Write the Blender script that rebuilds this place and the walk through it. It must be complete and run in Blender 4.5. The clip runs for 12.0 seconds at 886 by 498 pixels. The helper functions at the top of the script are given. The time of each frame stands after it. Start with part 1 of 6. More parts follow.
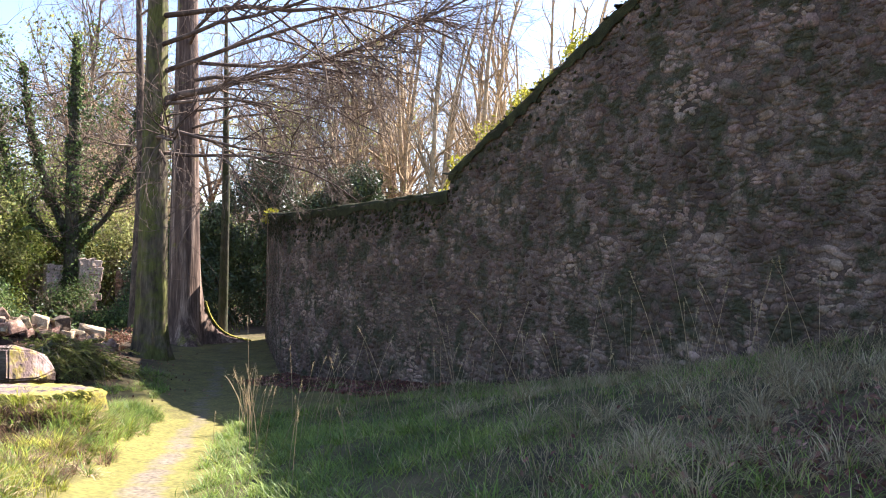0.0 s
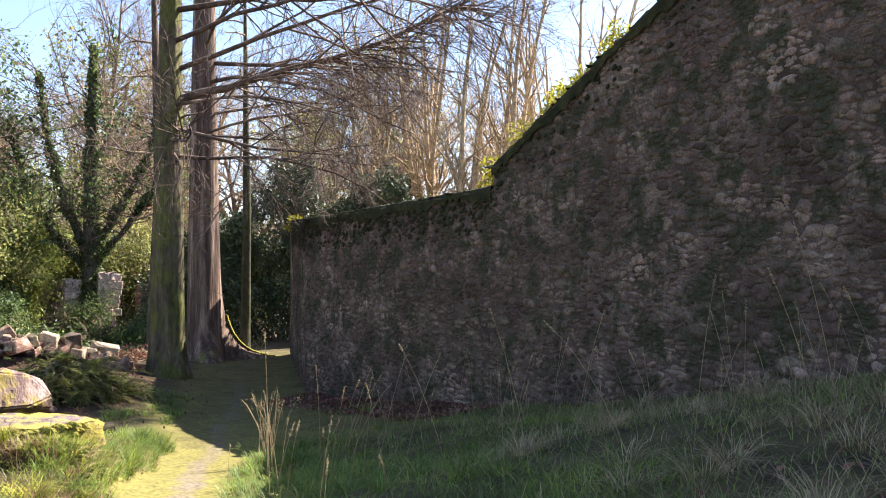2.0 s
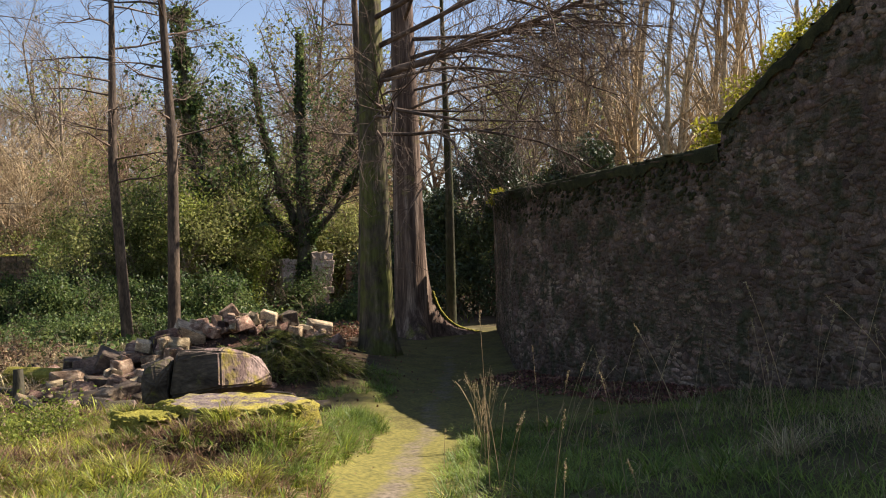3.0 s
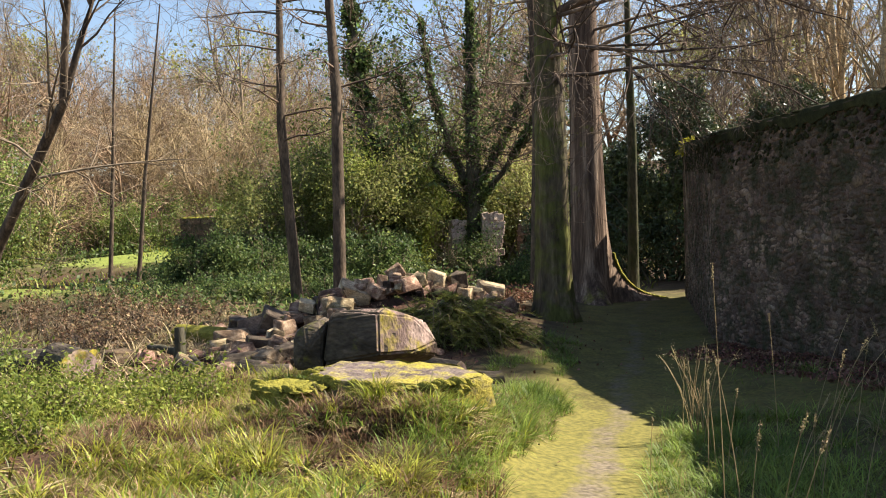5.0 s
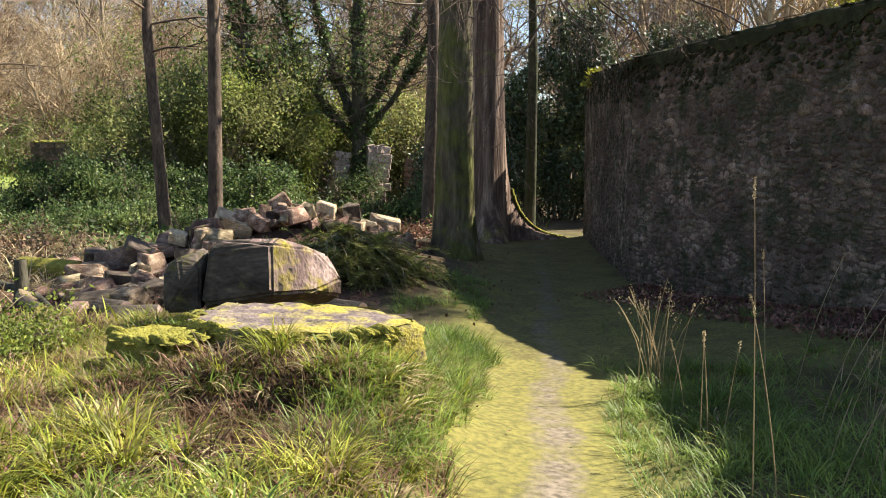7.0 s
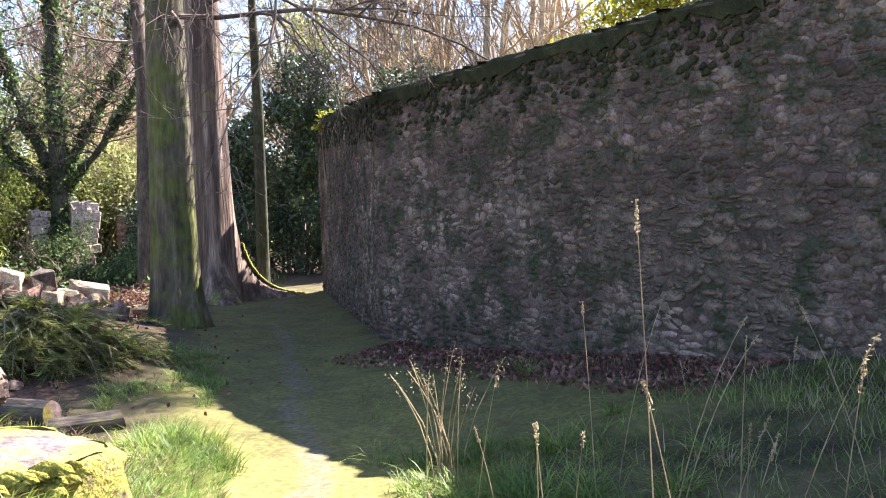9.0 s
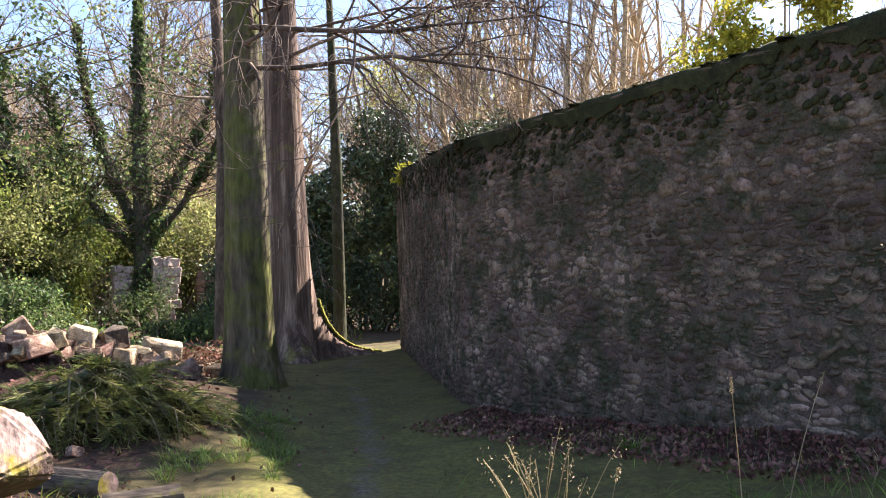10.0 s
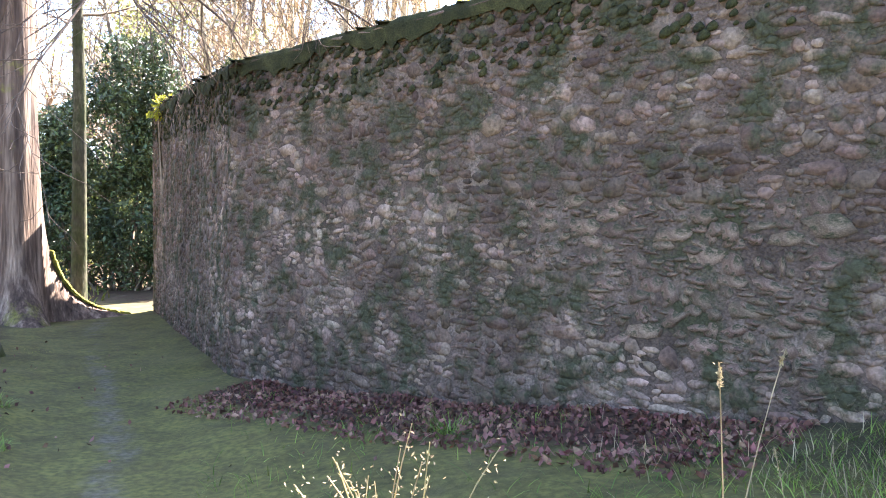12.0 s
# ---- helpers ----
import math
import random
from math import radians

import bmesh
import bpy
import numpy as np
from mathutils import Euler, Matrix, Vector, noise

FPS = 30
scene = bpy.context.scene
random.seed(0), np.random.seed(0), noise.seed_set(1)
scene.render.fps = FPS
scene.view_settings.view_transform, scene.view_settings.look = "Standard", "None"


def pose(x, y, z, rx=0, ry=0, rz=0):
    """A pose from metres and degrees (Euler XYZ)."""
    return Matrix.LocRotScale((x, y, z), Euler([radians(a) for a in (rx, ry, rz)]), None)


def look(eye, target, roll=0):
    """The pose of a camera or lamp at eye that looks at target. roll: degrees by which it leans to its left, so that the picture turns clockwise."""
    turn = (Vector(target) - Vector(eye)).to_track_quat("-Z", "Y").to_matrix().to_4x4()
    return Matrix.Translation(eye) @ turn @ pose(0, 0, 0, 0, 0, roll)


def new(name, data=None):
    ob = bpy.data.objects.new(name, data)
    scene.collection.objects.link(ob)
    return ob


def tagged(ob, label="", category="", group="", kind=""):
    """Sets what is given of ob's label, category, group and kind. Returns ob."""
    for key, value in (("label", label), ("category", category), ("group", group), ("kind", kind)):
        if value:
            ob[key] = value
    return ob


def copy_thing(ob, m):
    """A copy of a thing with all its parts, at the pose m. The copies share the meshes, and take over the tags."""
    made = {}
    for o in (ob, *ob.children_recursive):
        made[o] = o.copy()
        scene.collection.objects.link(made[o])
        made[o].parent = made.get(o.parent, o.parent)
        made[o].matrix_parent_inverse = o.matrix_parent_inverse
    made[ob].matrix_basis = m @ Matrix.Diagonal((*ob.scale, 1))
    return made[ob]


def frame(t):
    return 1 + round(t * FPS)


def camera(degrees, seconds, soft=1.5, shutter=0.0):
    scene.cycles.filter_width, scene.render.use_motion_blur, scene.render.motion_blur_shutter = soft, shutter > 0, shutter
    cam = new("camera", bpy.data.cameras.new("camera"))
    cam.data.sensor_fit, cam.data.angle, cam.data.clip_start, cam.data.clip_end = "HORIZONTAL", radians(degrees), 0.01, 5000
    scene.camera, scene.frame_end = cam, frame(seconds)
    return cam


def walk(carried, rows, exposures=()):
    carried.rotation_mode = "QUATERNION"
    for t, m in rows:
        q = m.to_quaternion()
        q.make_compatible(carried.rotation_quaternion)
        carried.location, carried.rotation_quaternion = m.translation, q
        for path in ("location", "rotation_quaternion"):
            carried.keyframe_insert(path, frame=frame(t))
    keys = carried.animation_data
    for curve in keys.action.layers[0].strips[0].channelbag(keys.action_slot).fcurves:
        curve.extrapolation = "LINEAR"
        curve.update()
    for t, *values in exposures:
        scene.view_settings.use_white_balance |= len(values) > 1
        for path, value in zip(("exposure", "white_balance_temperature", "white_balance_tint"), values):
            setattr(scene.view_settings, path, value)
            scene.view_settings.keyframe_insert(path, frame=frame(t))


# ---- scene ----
cam = camera(55.4, 12.0, soft=1.05)
PATH = [
    (0, (0.415, -1.651, 1.57), (0.365, 0.348, 1.587), 0.9),
    (0.5, (0.296, -1.23, 1.526), (0.327, 0.768, 1.447), 1.0),
    (1, (0.209, -0.759, 1.533), (0.143, 1.237, 1.421), 1.1),
    (1.5, (0.103, -0.288, 1.494), (0.179, 1.709, 1.423), -0.3),
    (2, (0.06, 0.106, 1.475), (-0.048, 2.102, 1.516), 0.0),
    (2.5, (-0.12, 0.618, 1.423), (-0.421, 2.595, 1.414), -0.2),
    (3, (-0.279, 0.938, 1.451), (-0.848, 2.855, 1.437), -1.6),
    (3.5, (-0.441, 1.404, 1.432), (-1.396, 3.161, 1.41), -1.7),
    (3.7, (-0.479, 1.581, 1.401), (-1.462, 3.322, 1.357), -1.7),
    (5.3, (-1.298, 2.912, 1.192), (-2.198, 4.696, 1.092), -1.7),
    (5.5, (-1.4, 3.058, 1.196), (-2.25, 4.865, 1.084), -1.4),
    (6, (-1.699, 3.458, 1.111), (-2.665, 5.206, 1.002), -0.2),
    (6.5, (-2.0, 3.697, 1.015), (-2.843, 5.506, 0.882), -0.8),
    (7, (-2.247, 4.037, 0.943), (-2.913, 5.909, 0.713), 0.1),
    (7.5, (-2.419, 4.379, 0.893), (-3.017, 6.273, 0.661), 0.3),
    (7.7, (-2.483, 4.569, 0.851), (-2.939, 6.504, 0.634), -0.4),
    (9.3, (-2.808, 6.024, 0.826), (-2.853, 8.022, 0.743), -1.7),
    (9.5, (-2.841, 6.188, 0.818), (-2.923, 8.186, 0.764), -1.8),
    (10, (-2.935, 6.65, 0.811), (-3.16, 8.637, 0.834), -1.8),
    (10.5, (-3.015, 7.027, 0.732), (-2.992, 9.027, 0.737), -1.3),
    (11, (-3.048, 7.444, 0.677), (-2.996, 9.443, 0.643), -1.2),
    (11.5, (-3.144, 7.912, 0.678), (-3.048, 9.91, 0.66), 0.1),
    (12, (-3.265, 8.362, 0.634), (-2.933, 10.333, 0.564), 0.5),
]
LIGHT = [(0, 2.3, 6000, 21), (0.5, 2.05, 5950, 20), (1.0, 1.8, 6000, 20), (1.5, 2.45, 5950, 20), (2.0, 2.12, 6200, 19), (2.5, 1.65, 6500, 18), (3.0, 1.2, 6700, 17), (3.7, 1.2, 6800, 16), (5.3, 1.55, 6700, 11), (7.5, 1.75, 6250, 12), (9.3, 2.8, 5750, 21), (9.6, 2.75, 5750, 21), (10.0, 2.25, 6100, 20), (10.5, 2.88, 6050, 20), (11.0, 3.05, 6050, 20), (11.5, 3.05, 6050, 20), (12, 3.9, 6000, 18)]
walk(cam, [(t, look(eye, target, roll)) for t, eye, target, roll in PATH], LIGHT)

# ---- world, sun ----
SUN_AZ = radians(50.0)      # clockwise from +y
SUN_EL = radians(46.3)
world = bpy.data.worlds.new("sky")
scene.world = world
world.use_nodes = True
wn = world.node_tree.nodes
sky = wn.new("ShaderNodeTexSky")
sky.sky_type = "NISHITA"
sky.sun_disc = False
sky.sun_elevation = SUN_EL
sky.sun_rotation = SUN_AZ
sky.air_density = 1.0
sky.dust_density = 0.6
world.node_tree.links.new(sky.outputs[0], wn["Background"].inputs[0])
wn["Background"].inputs[1].default_value = 0.072
sun_data = bpy.data.lights.new("sun", "SUN")
sun_data.energy = 5.0
sun_data.angle = radians(0.55)
sun_data.color = (1.0, 0.93, 0.80)
sun = new("sun", sun_data)
sun.matrix_world = look((30 * math.sin(SUN_AZ), 30 * math.cos(SUN_AZ), 30 * math.tan(SUN_EL)), (0, 0, 0))


# ---- materials ----
def link(nt, a, b):
    nt.links.new(a, b)


def mat(name, cols, scale=3.0, rough=0.9, bump=0.4, fine=30.0, stretch=(1, 1, 1), island=0.0, per_object=0.0,
        glow_through=0.0, spec=0.2, bump_dist=0.02, moss=None, moss_amount=0.5, moss_scale=1.2, up_moss=False):
    """cols: three colours dark to light for the large noise; fine noise modulates them."""
    m = bpy.data.materials.new(name)
    m.use_nodes = True
    nt = m.node_tree
    N = nt.nodes
    bsdf = N["Principled BSDF"]
    bsdf.inputs["Roughness"].default_value = rough
    bsdf.inputs["Specular IOR Level"].default_value = spec
    tc = N.new("ShaderNodeTexCoord")
    mp = N.new("ShaderNodeMapping")
    mp.inputs["Scale"].default_value = stretch
    link(nt, tc.outputs["Object"], mp.inputs["Vector"])
    n1 = N.new("ShaderNodeTexNoise")
    n1.inputs["Scale"].default_value = scale
    n1.inputs["Detail"].default_value = 5
    n1.inputs["Roughness"].default_value = 0.65
    link(nt, mp.outputs[0], n1.inputs["Vector"])
    n2 = N.new("ShaderNodeTexNoise")
    n2.inputs["Scale"].default_value = fine
    n2.inputs["Detail"].default_value = 4
    link(nt, mp.outputs[0], n2.inputs["Vector"])
    ramp = N.new("ShaderNodeValToRGB")
    e = ramp.color_ramp.elements
    e[0].position, e[0].color = 0.30, (*cols[0], 1)
    e[1].position, e[1].color = 0.72, (*cols[-1], 1)
    if len(cols) > 2:
        mid = e.new(0.5)
        mid.color = (*cols[1], 1)
    link(nt, n1.outputs[0], ramp.inputs[0])
    shade = N.new("ShaderNodeMapRange")
    shade.inputs[1].default_value, shade.inputs[2].default_value = 0.3, 0.7
    shade.inputs[3].default_value, shade.inputs[4].default_value = 0.62, 1.3
    link(nt, n2.outputs[0], shade.inputs[0])
    hsv = N.new("ShaderNodeHueSaturation")
    link(nt, ramp.outputs[0], hsv.inputs["Color"])
    value = shade.outputs[0]
    if island or per_object:
        if island:
            r = N.new("ShaderNodeNewGeometry").outputs["Random Per Island"]
        else:
            r = N.new("ShaderNodeObjectInfo").outputs["Random"]
        amount = island or per_object
        mr = N.new("ShaderNodeMapRange")
        mr.inputs[3].default_value, mr.inputs[4].default_value = 1 - amount, 1 + amount
        link(nt, r, mr.inputs[0])
        mul = N.new("ShaderNodeMath")
        mul.operation = "MULTIPLY"
        link(nt, value, mul.inputs[0])
        link(nt, mr.outputs[0], mul.inputs[1])
        value = mul.outputs[0]
        hue = N.new("ShaderNodeMapRange")
        hue.inputs[3].default_value, hue.inputs[4].default_value = 0.5 - 0.045 * amount, 0.5 + 0.045 * amount
        wh = N.new("ShaderNodeMath")
        wh.operation = "FRACT"
        sc = N.new("ShaderNodeMath")
        sc.operation = "MULTIPLY"
        sc.inputs[1].default_value = 7.31
        link(nt, r, sc.inputs[0])
        link(nt, sc.outputs[0], wh.inputs[0])
        link(nt, wh.outputs[0], hue.inputs[0])
        link(nt, hue.outputs[0], hsv.inputs["Hue"])
    link(nt, value, hsv.inputs["Value"])
    colour = hsv.outputs[0]
    if moss:
        n3 = N.new("ShaderNodeTexNoise")
        n3.inputs["Scale"].default_value = moss_scale
        n3.inputs["Detail"].default_value = 6
        n3.inputs["Roughness"].default_value = 0.7
        link(nt, tc.outputs["Object"], n3.inputs["Vector"])
        cov = N.new("ShaderNodeMapRange")
        lo = 0.75 - 0.5 * moss_amount
        cov.inputs[1].default_value, cov.inputs[2].default_value = lo - 0.06, lo + 0.06
        link(nt, n3.outputs[0], cov.inputs[0])
        fac = cov.outputs[0]
        if up_moss:
            g = N.new("ShaderNodeNewGeometry")
            sep = N.new("ShaderNodeSeparateXYZ")
            link(nt, g.outputs["Normal"], sep.inputs[0])
            um = N.new("ShaderNodeMapRange")
            um.inputs[1].default_value, um.inputs[2].default_value = 0.1, 0.7
            link(nt, sep.outputs["Z"], um.inputs[0])
            mm = N.new("ShaderNodeMath")
            mm.operation = "MULTIPLY"
            link(nt, fac, mm.inputs[0])
            link(nt, um.outputs[0], mm.inputs[1])
            fac = mm.outputs[0]
        mc = N.new("ShaderNodeMix")
        mc.data_type = "RGBA"
        link(nt, fac, mc.inputs["Factor"])
        link(nt, colour, mc.inputs[6])
        mh = N.new("ShaderNodeHueSaturation")
        mh.inputs["Color"].default_value = (*moss, 1)
        link(nt, shade.outputs[0], mh.inputs["Value"])
        link(nt, mh.outputs[0], mc.inputs[7])
        colour = mc.outputs[2]
    link(nt, colour, bsdf.inputs["Base Color"])
    if bump:
        b = N.new("ShaderNodeBump")
        b.inputs["Strength"].default_value = bump
        b.inputs["Distance"].default_value = bump_dist
        link(nt, n2.outputs[0], b.inputs["Height"])
        link(nt, b.outputs[0], bsdf.inputs["Normal"])
    if glow_through:
        tr = N.new("ShaderNodeBsdfTranslucent")
        link(nt, colour, tr.inputs["Color"])
        mix = N.new("ShaderNodeMixShader")
        mix.inputs[0].default_value = glow_through
        link(nt, bsdf.outputs[0], mix.inputs[1])
        link(nt, tr.outputs[0], mix.inputs[2])
        link(nt, mix.outputs[0], N["Material Output"].inputs[0])
    return m


def ground_material():
    """Soil under the grass, yellow-green moss along the path, a worn trodden middle, brown leaf litter."""
    m = mat("ground_soil_and_moss", [(0.03, 0.022, 0.012), (0.07, 0.058, 0.024), (0.13, 0.10, 0.045)], scale=1.6, fine=60, bump=0.3, bump_dist=0.015)
    nt = m.node_tree
    N = nt.nodes
    bsdf = N["Principled BSDF"]
    base = bsdf.inputs["Base Color"].links[0].from_socket
    tc = N.new("ShaderNodeTexCoord")

    def layer(colour_in, attr, c1, c2, scale, soft, edge):
        a = N.new("ShaderNodeAttribute")
        a.attribute_name = attr
        n = N.new("ShaderNodeTexNoise")
        n.inputs["Scale"].default_value = scale
        n.inputs["Detail"].default_value = 6
        n.inputs["Roughness"].default_value = 0.7
        link(nt, tc.outputs["Object"], n.inputs["Vector"])
        add = N.new("ShaderNodeMath")
        add.operation = "ADD"
        link(nt, a.outputs["Fac"], add.inputs[0])
        link(nt, n.outputs[0], add.inputs[1])
        mr = N.new("ShaderNodeMapRange")
        mr.inputs[1].default_value, mr.inputs[2].default_value = edge - soft, edge + soft
        link(nt, add.outputs[0], mr.inputs[0])
        n2 = N.new("ShaderNodeTexNoise")
        n2.inputs["Scale"].default_value = scale * 7
        n2.inputs["Detail"].default_value = 5
        link(nt, tc.outputs["Object"], n2.inputs["Vector"])
        r = N.new("ShaderNodeValToRGB")
        r.color_ramp.elements[0].position, r.color_ramp.elements[0].color = 0.35, (*c1, 1)
        r.color_ramp.elements[1].position, r.color_ramp.elements[1].color = 0.65, (*c2, 1)
        link(nt, n2.outputs[0], r.inputs[0])
        mx = N.new("ShaderNodeMix")
        mx.data_type = "RGBA"
        link(nt, mr.outputs[0], mx.inputs["Factor"])
        link(nt, colour_in, mx.inputs[6])
        link(nt, r.outputs[0], mx.inputs[7])
        return mx.outputs[2]

    c = layer(base, "lawn", (0.12, 0.155, 0.032), (0.235, 0.27, 0.06), 2.0, 0.1, 1.0)
    c = layer(c, "moss", (0.10, 0.093, 0.027), (0.20, 0.175, 0.045), 2.4, 0.22, 1.0)
    c = layer(c, "litter", (0.03, 0.016, 0.01), (0.105, 0.058, 0.035), 3.0, 0.12, 1.0)
    c = layer(c, "worn", (0.085, 0.068, 0.048), (0.21, 0.17, 0.12), 2.6, 0.16, 1.06)
    link(nt, c, bsdf.inputs["Base Color"])
    return m


M_GROUND = ground_material()
M_STONE = mat("rubble_stone", [(0.046, 0.030, 0.021), (0.135, 0.090, 0.064), (0.35, 0.25, 0.185)], scale=1.1, fine=34, per_object=0.3, bump=0.6, moss=(0.055, 0.053, 0.028), moss_amount=0.43, moss_scale=2.4)
M_STONES = mat("rubble_stone_joined", [(0.046, 0.030, 0.021), (0.135, 0.090, 0.064), (0.35, 0.25, 0.185)], scale=1.1, fine=34, island=0.3, bump=0.6, moss=(0.055, 0.053, 0.028), moss_amount=0.43, moss_scale=2.4)
M_MORTAR = mat("wall_mortar", [(0.06, 0.042, 0.032), (0.12, 0.085, 0.066), (0.24, 0.18, 0.14)], scale=1.6, fine=46, bump=1.0, bump_dist=0.03, moss=(0.055, 0.053, 0.028), moss_amount=0.43, moss_scale=2.4)
M_MOSS = mat("moss_cushion", [(0.10, 0.10, 0.02), (0.22, 0.20, 0.035), (0.34, 0.30, 0.06)], scale=5, fine=60, bump=1.0, rough=1.0)
M_MOSS_DARK = mat("wall_top_moss", [(0.017, 0.018, 0.009), (0.035, 0.036, 0.014), (0.075, 0.07, 0.026)], scale=4, fine=60, bump=1.0, rough=1.0)
M_BARK_A = mat("mossy_bark", [(0.032, 0.026, 0.018), (0.085, 0.067, 0.042), (0.20, 0.16, 0.10)], scale=3.2, fine=16, stretch=(1, 1, 0.22), bump=1.0, bump_dist=0.03, moss=(0.10, 0.102, 0.028), moss_amount=0.5, moss_scale=1.3)
M_BARK_B = mat("red_fibrous_bark", [(0.045, 0.03, 0.023), (0.12, 0.08, 0.058), (0.38, 0.28, 0.205)], scale=5.0, fine=26, stretch=(1, 1, 0.07), bump=1.0, bump_dist=0.03, moss=(0.20, 0.20, 0.03), moss_amount=0.22, moss_scale=0.7)
M_BARK_GREY = mat("grey_brown_bark", [(0.035, 0.034, 0.024), (0.075, 0.068, 0.045), (0.16, 0.14, 0.10)], scale=4, fine=22, stretch=(1, 1, 0.3), bump=0.7)
M_BARK_POLE = mat("ruddy_pole_bark", [(0.04, 0.03, 0.023), (0.095, 0.07, 0.05), (0.22, 0.155, 0.105)], scale=4, fine=22, stretch=(1, 1, 0.3), bump=0.7)
M_BARK_PALE = mat("pale_twiggy_bark", [(0.22, 0.155, 0.085), (0.42, 0.315, 0.18), (0.60, 0.475, 0.30)], scale=2, fine=10, bump=0)
M_TWIG = mat("brown_twigs", [(0.095, 0.072, 0.05), (0.21, 0.16, 0.11), (0.40, 0.315, 0.22)], scale=0.8, fine=6, bump=0)
M_TWIG_RED = mat("russet_twigs", [(0.12, 0.075, 0.048), (0.26, 0.175, 0.11), (0.45, 0.325, 0.21)], scale=0.8, fine=6, bump=0)
M_TWIG_DARK = mat("dark_twigs", [(0.05, 0.035, 0.027), (0.115, 0.082, 0.06), (0.25, 0.18, 0.13)], scale=0.8, fine=6, bump=0)
M_IVY = mat("ivy_leaves", [(0.036, 0.058, 0.02), (0.095, 0.14, 0.042), (0.235, 0.285, 0.085)], scale=0.7, fine=5, island=0.6, glow_through=0.45, rough=0.5, spec=0.3, bump=0)
M_LAUREL = mat("dark_evergreen_leaves", [(0.03, 0.045, 0.02), (0.06, 0.085, 0.032), (0.12, 0.15, 0.05)], scale=0.7, fine=5, island=0.5, glow_through=0.12, rough=0.4, spec=0.4, bump=0)
M_SHRUB = mat("rhododendron_leaves", [(0.06, 0.09, 0.022), (0.16, 0.21, 0.05), (0.36, 0.40, 0.11)], scale=0.6, fine=5, island=0.5, glow_through=0.45, rough=0.45, spec=0.35, bump=0)
M_YELLOW = mat("yellow_green_leaves", [(0.20, 0.20, 0.02), (0.38, 0.36, 0.04), (0.55, 0.5, 0.07)], scale=0.7, fine=5, island=0.35, glow_through=0.45, rough=0.5, bump=0)
M_OLIVE = mat("olive_hedge_leaves", [(0.11, 0.12, 0.035), (0.27, 0.28, 0.085), (0.46, 0.45, 0.16)], scale=0.5, fine=5, island=0.5, glow_through=0.5, rough=0.5, bump=0)
M_YELLOW_DULL = mat("fresh_green_leaves", [(0.10, 0.13, 0.03), (0.22, 0.26, 0.05), (0.40, 0.42, 0.11)], scale=0.7, fine=5, island=0.45, glow_through=0.5, rough=0.45, bump=0)
M_RUSSET = mat("dead_beech_leaves", [(0.10, 0.05, 0.03), (0.2, 0.10, 0.06), (0.32, 0.17, 0.1)], scale=0.7, fine=5, island=0.4, glow_through=0.25, rough=0.7, bump=0)
M_GRASS = mat("green_grass", [(0.07, 0.085, 0.013), (0.23, 0.245, 0.03), (0.50, 0.485, 0.09)], scale=0.9, fine=6, island=0.65, glow_through=0.45, rough=0.46, spec=0.32, bump=0)
M_GRASS_DARK = mat("lush_grass", [(0.068, 0.11, 0.02), (0.165, 0.235, 0.04), (0.33, 0.40, 0.085)], scale=0.9, fine=6, island=0.4, glow_through=0.42, rough=0.5, spec=0.3, bump=0)
M_STRAW = mat("dry_straw", [(0.22, 0.165, 0.085), (0.40, 0.31, 0.17), (0.60, 0.49, 0.30)], scale=1.2, fine=8, island=0.35, glow_through=0.3, rough=0.7, bump=0)
M_DEADSTRAP = mat("dead_brown_leaves", [(0.05, 0.03, 0.018), (0.18, 0.11, 0.062), (0.48, 0.345, 0.205)], scale=1.2, fine=8, island=0.5, glow_through=0.3, rough=0.7, bump=0)
M_LEAF_DEAD = mat("fallen_leaves", [(0.075, 0.032, 0.022), (0.17, 0.08, 0.055), (0.34, 0.19, 0.135)], scale=2.0, fine=12, island=0.55, rough=0.7, bump=0)
M_FERN = mat("conifer_brash", [(0.07, 0.085, 0.028), (0.20, 0.215, 0.06), (0.42, 0.41, 0.12)], scale=1.4, fine=8, island=0.5, glow_through=0.35, rough=0.6, bump=0)
M_CUT = mat("weathered_cut_wood", [(0.10, 0.066, 0.058), (0.20, 0.138, 0.118), (0.36, 0.265, 0.225)], scale=3.0, fine=30, stretch=(1, 0.5, 0.5), bump=0.9, moss=(0.26, 0.21, 0.03), moss_amount=0.42, moss_scale=1.7)
# mossy bark, its colours darkened to stand for shade from the trees around
M_BARK_MOSSY_SHADED = mat("shaded_mossy_bark", [(0.03, 0.028, 0.018), (0.065, 0.058, 0.035), (0.13, 0.115, 0.07)], scale=4.0, fine=24, stretch=(1, 1, 0.3), bump=0.8, moss=(0.042, 0.046, 0.018), moss_amount=0.5, moss_scale=2.0)
M_LOGBARK = mat("dark_log_bark", [(0.035, 0.028, 0.022), (0.08, 0.063, 0.047), (0.17, 0.135, 0.10)], scale=4.0, fine=24, stretch=(0.3, 1, 1), bump=1.0, moss=(0.13, 0.125, 0.03), moss_amount=0.30, moss_scale=2.5)
M_STUMP_TOP = mat("grey_stump_wood", [(0.075, 0.055, 0.05), (0.155, 0.12, 0.108), (0.27, 0.215, 0.19)], scale=4.0, fine=30, bump=0.8, moss=(0.29, 0.245, 0.045), moss_amount=0.46, moss_scale=2.0)
M_STUMP_SIDE = mat("mossy_stump_side", [(0.05, 0.042, 0.03), (0.11, 0.09, 0.06), (0.2, 0.165, 0.11)], scale=4.0, fine=40, bump=1.0, moss=(0.25, 0.21, 0.04), moss_amount=0.58, moss_scale=3.0)
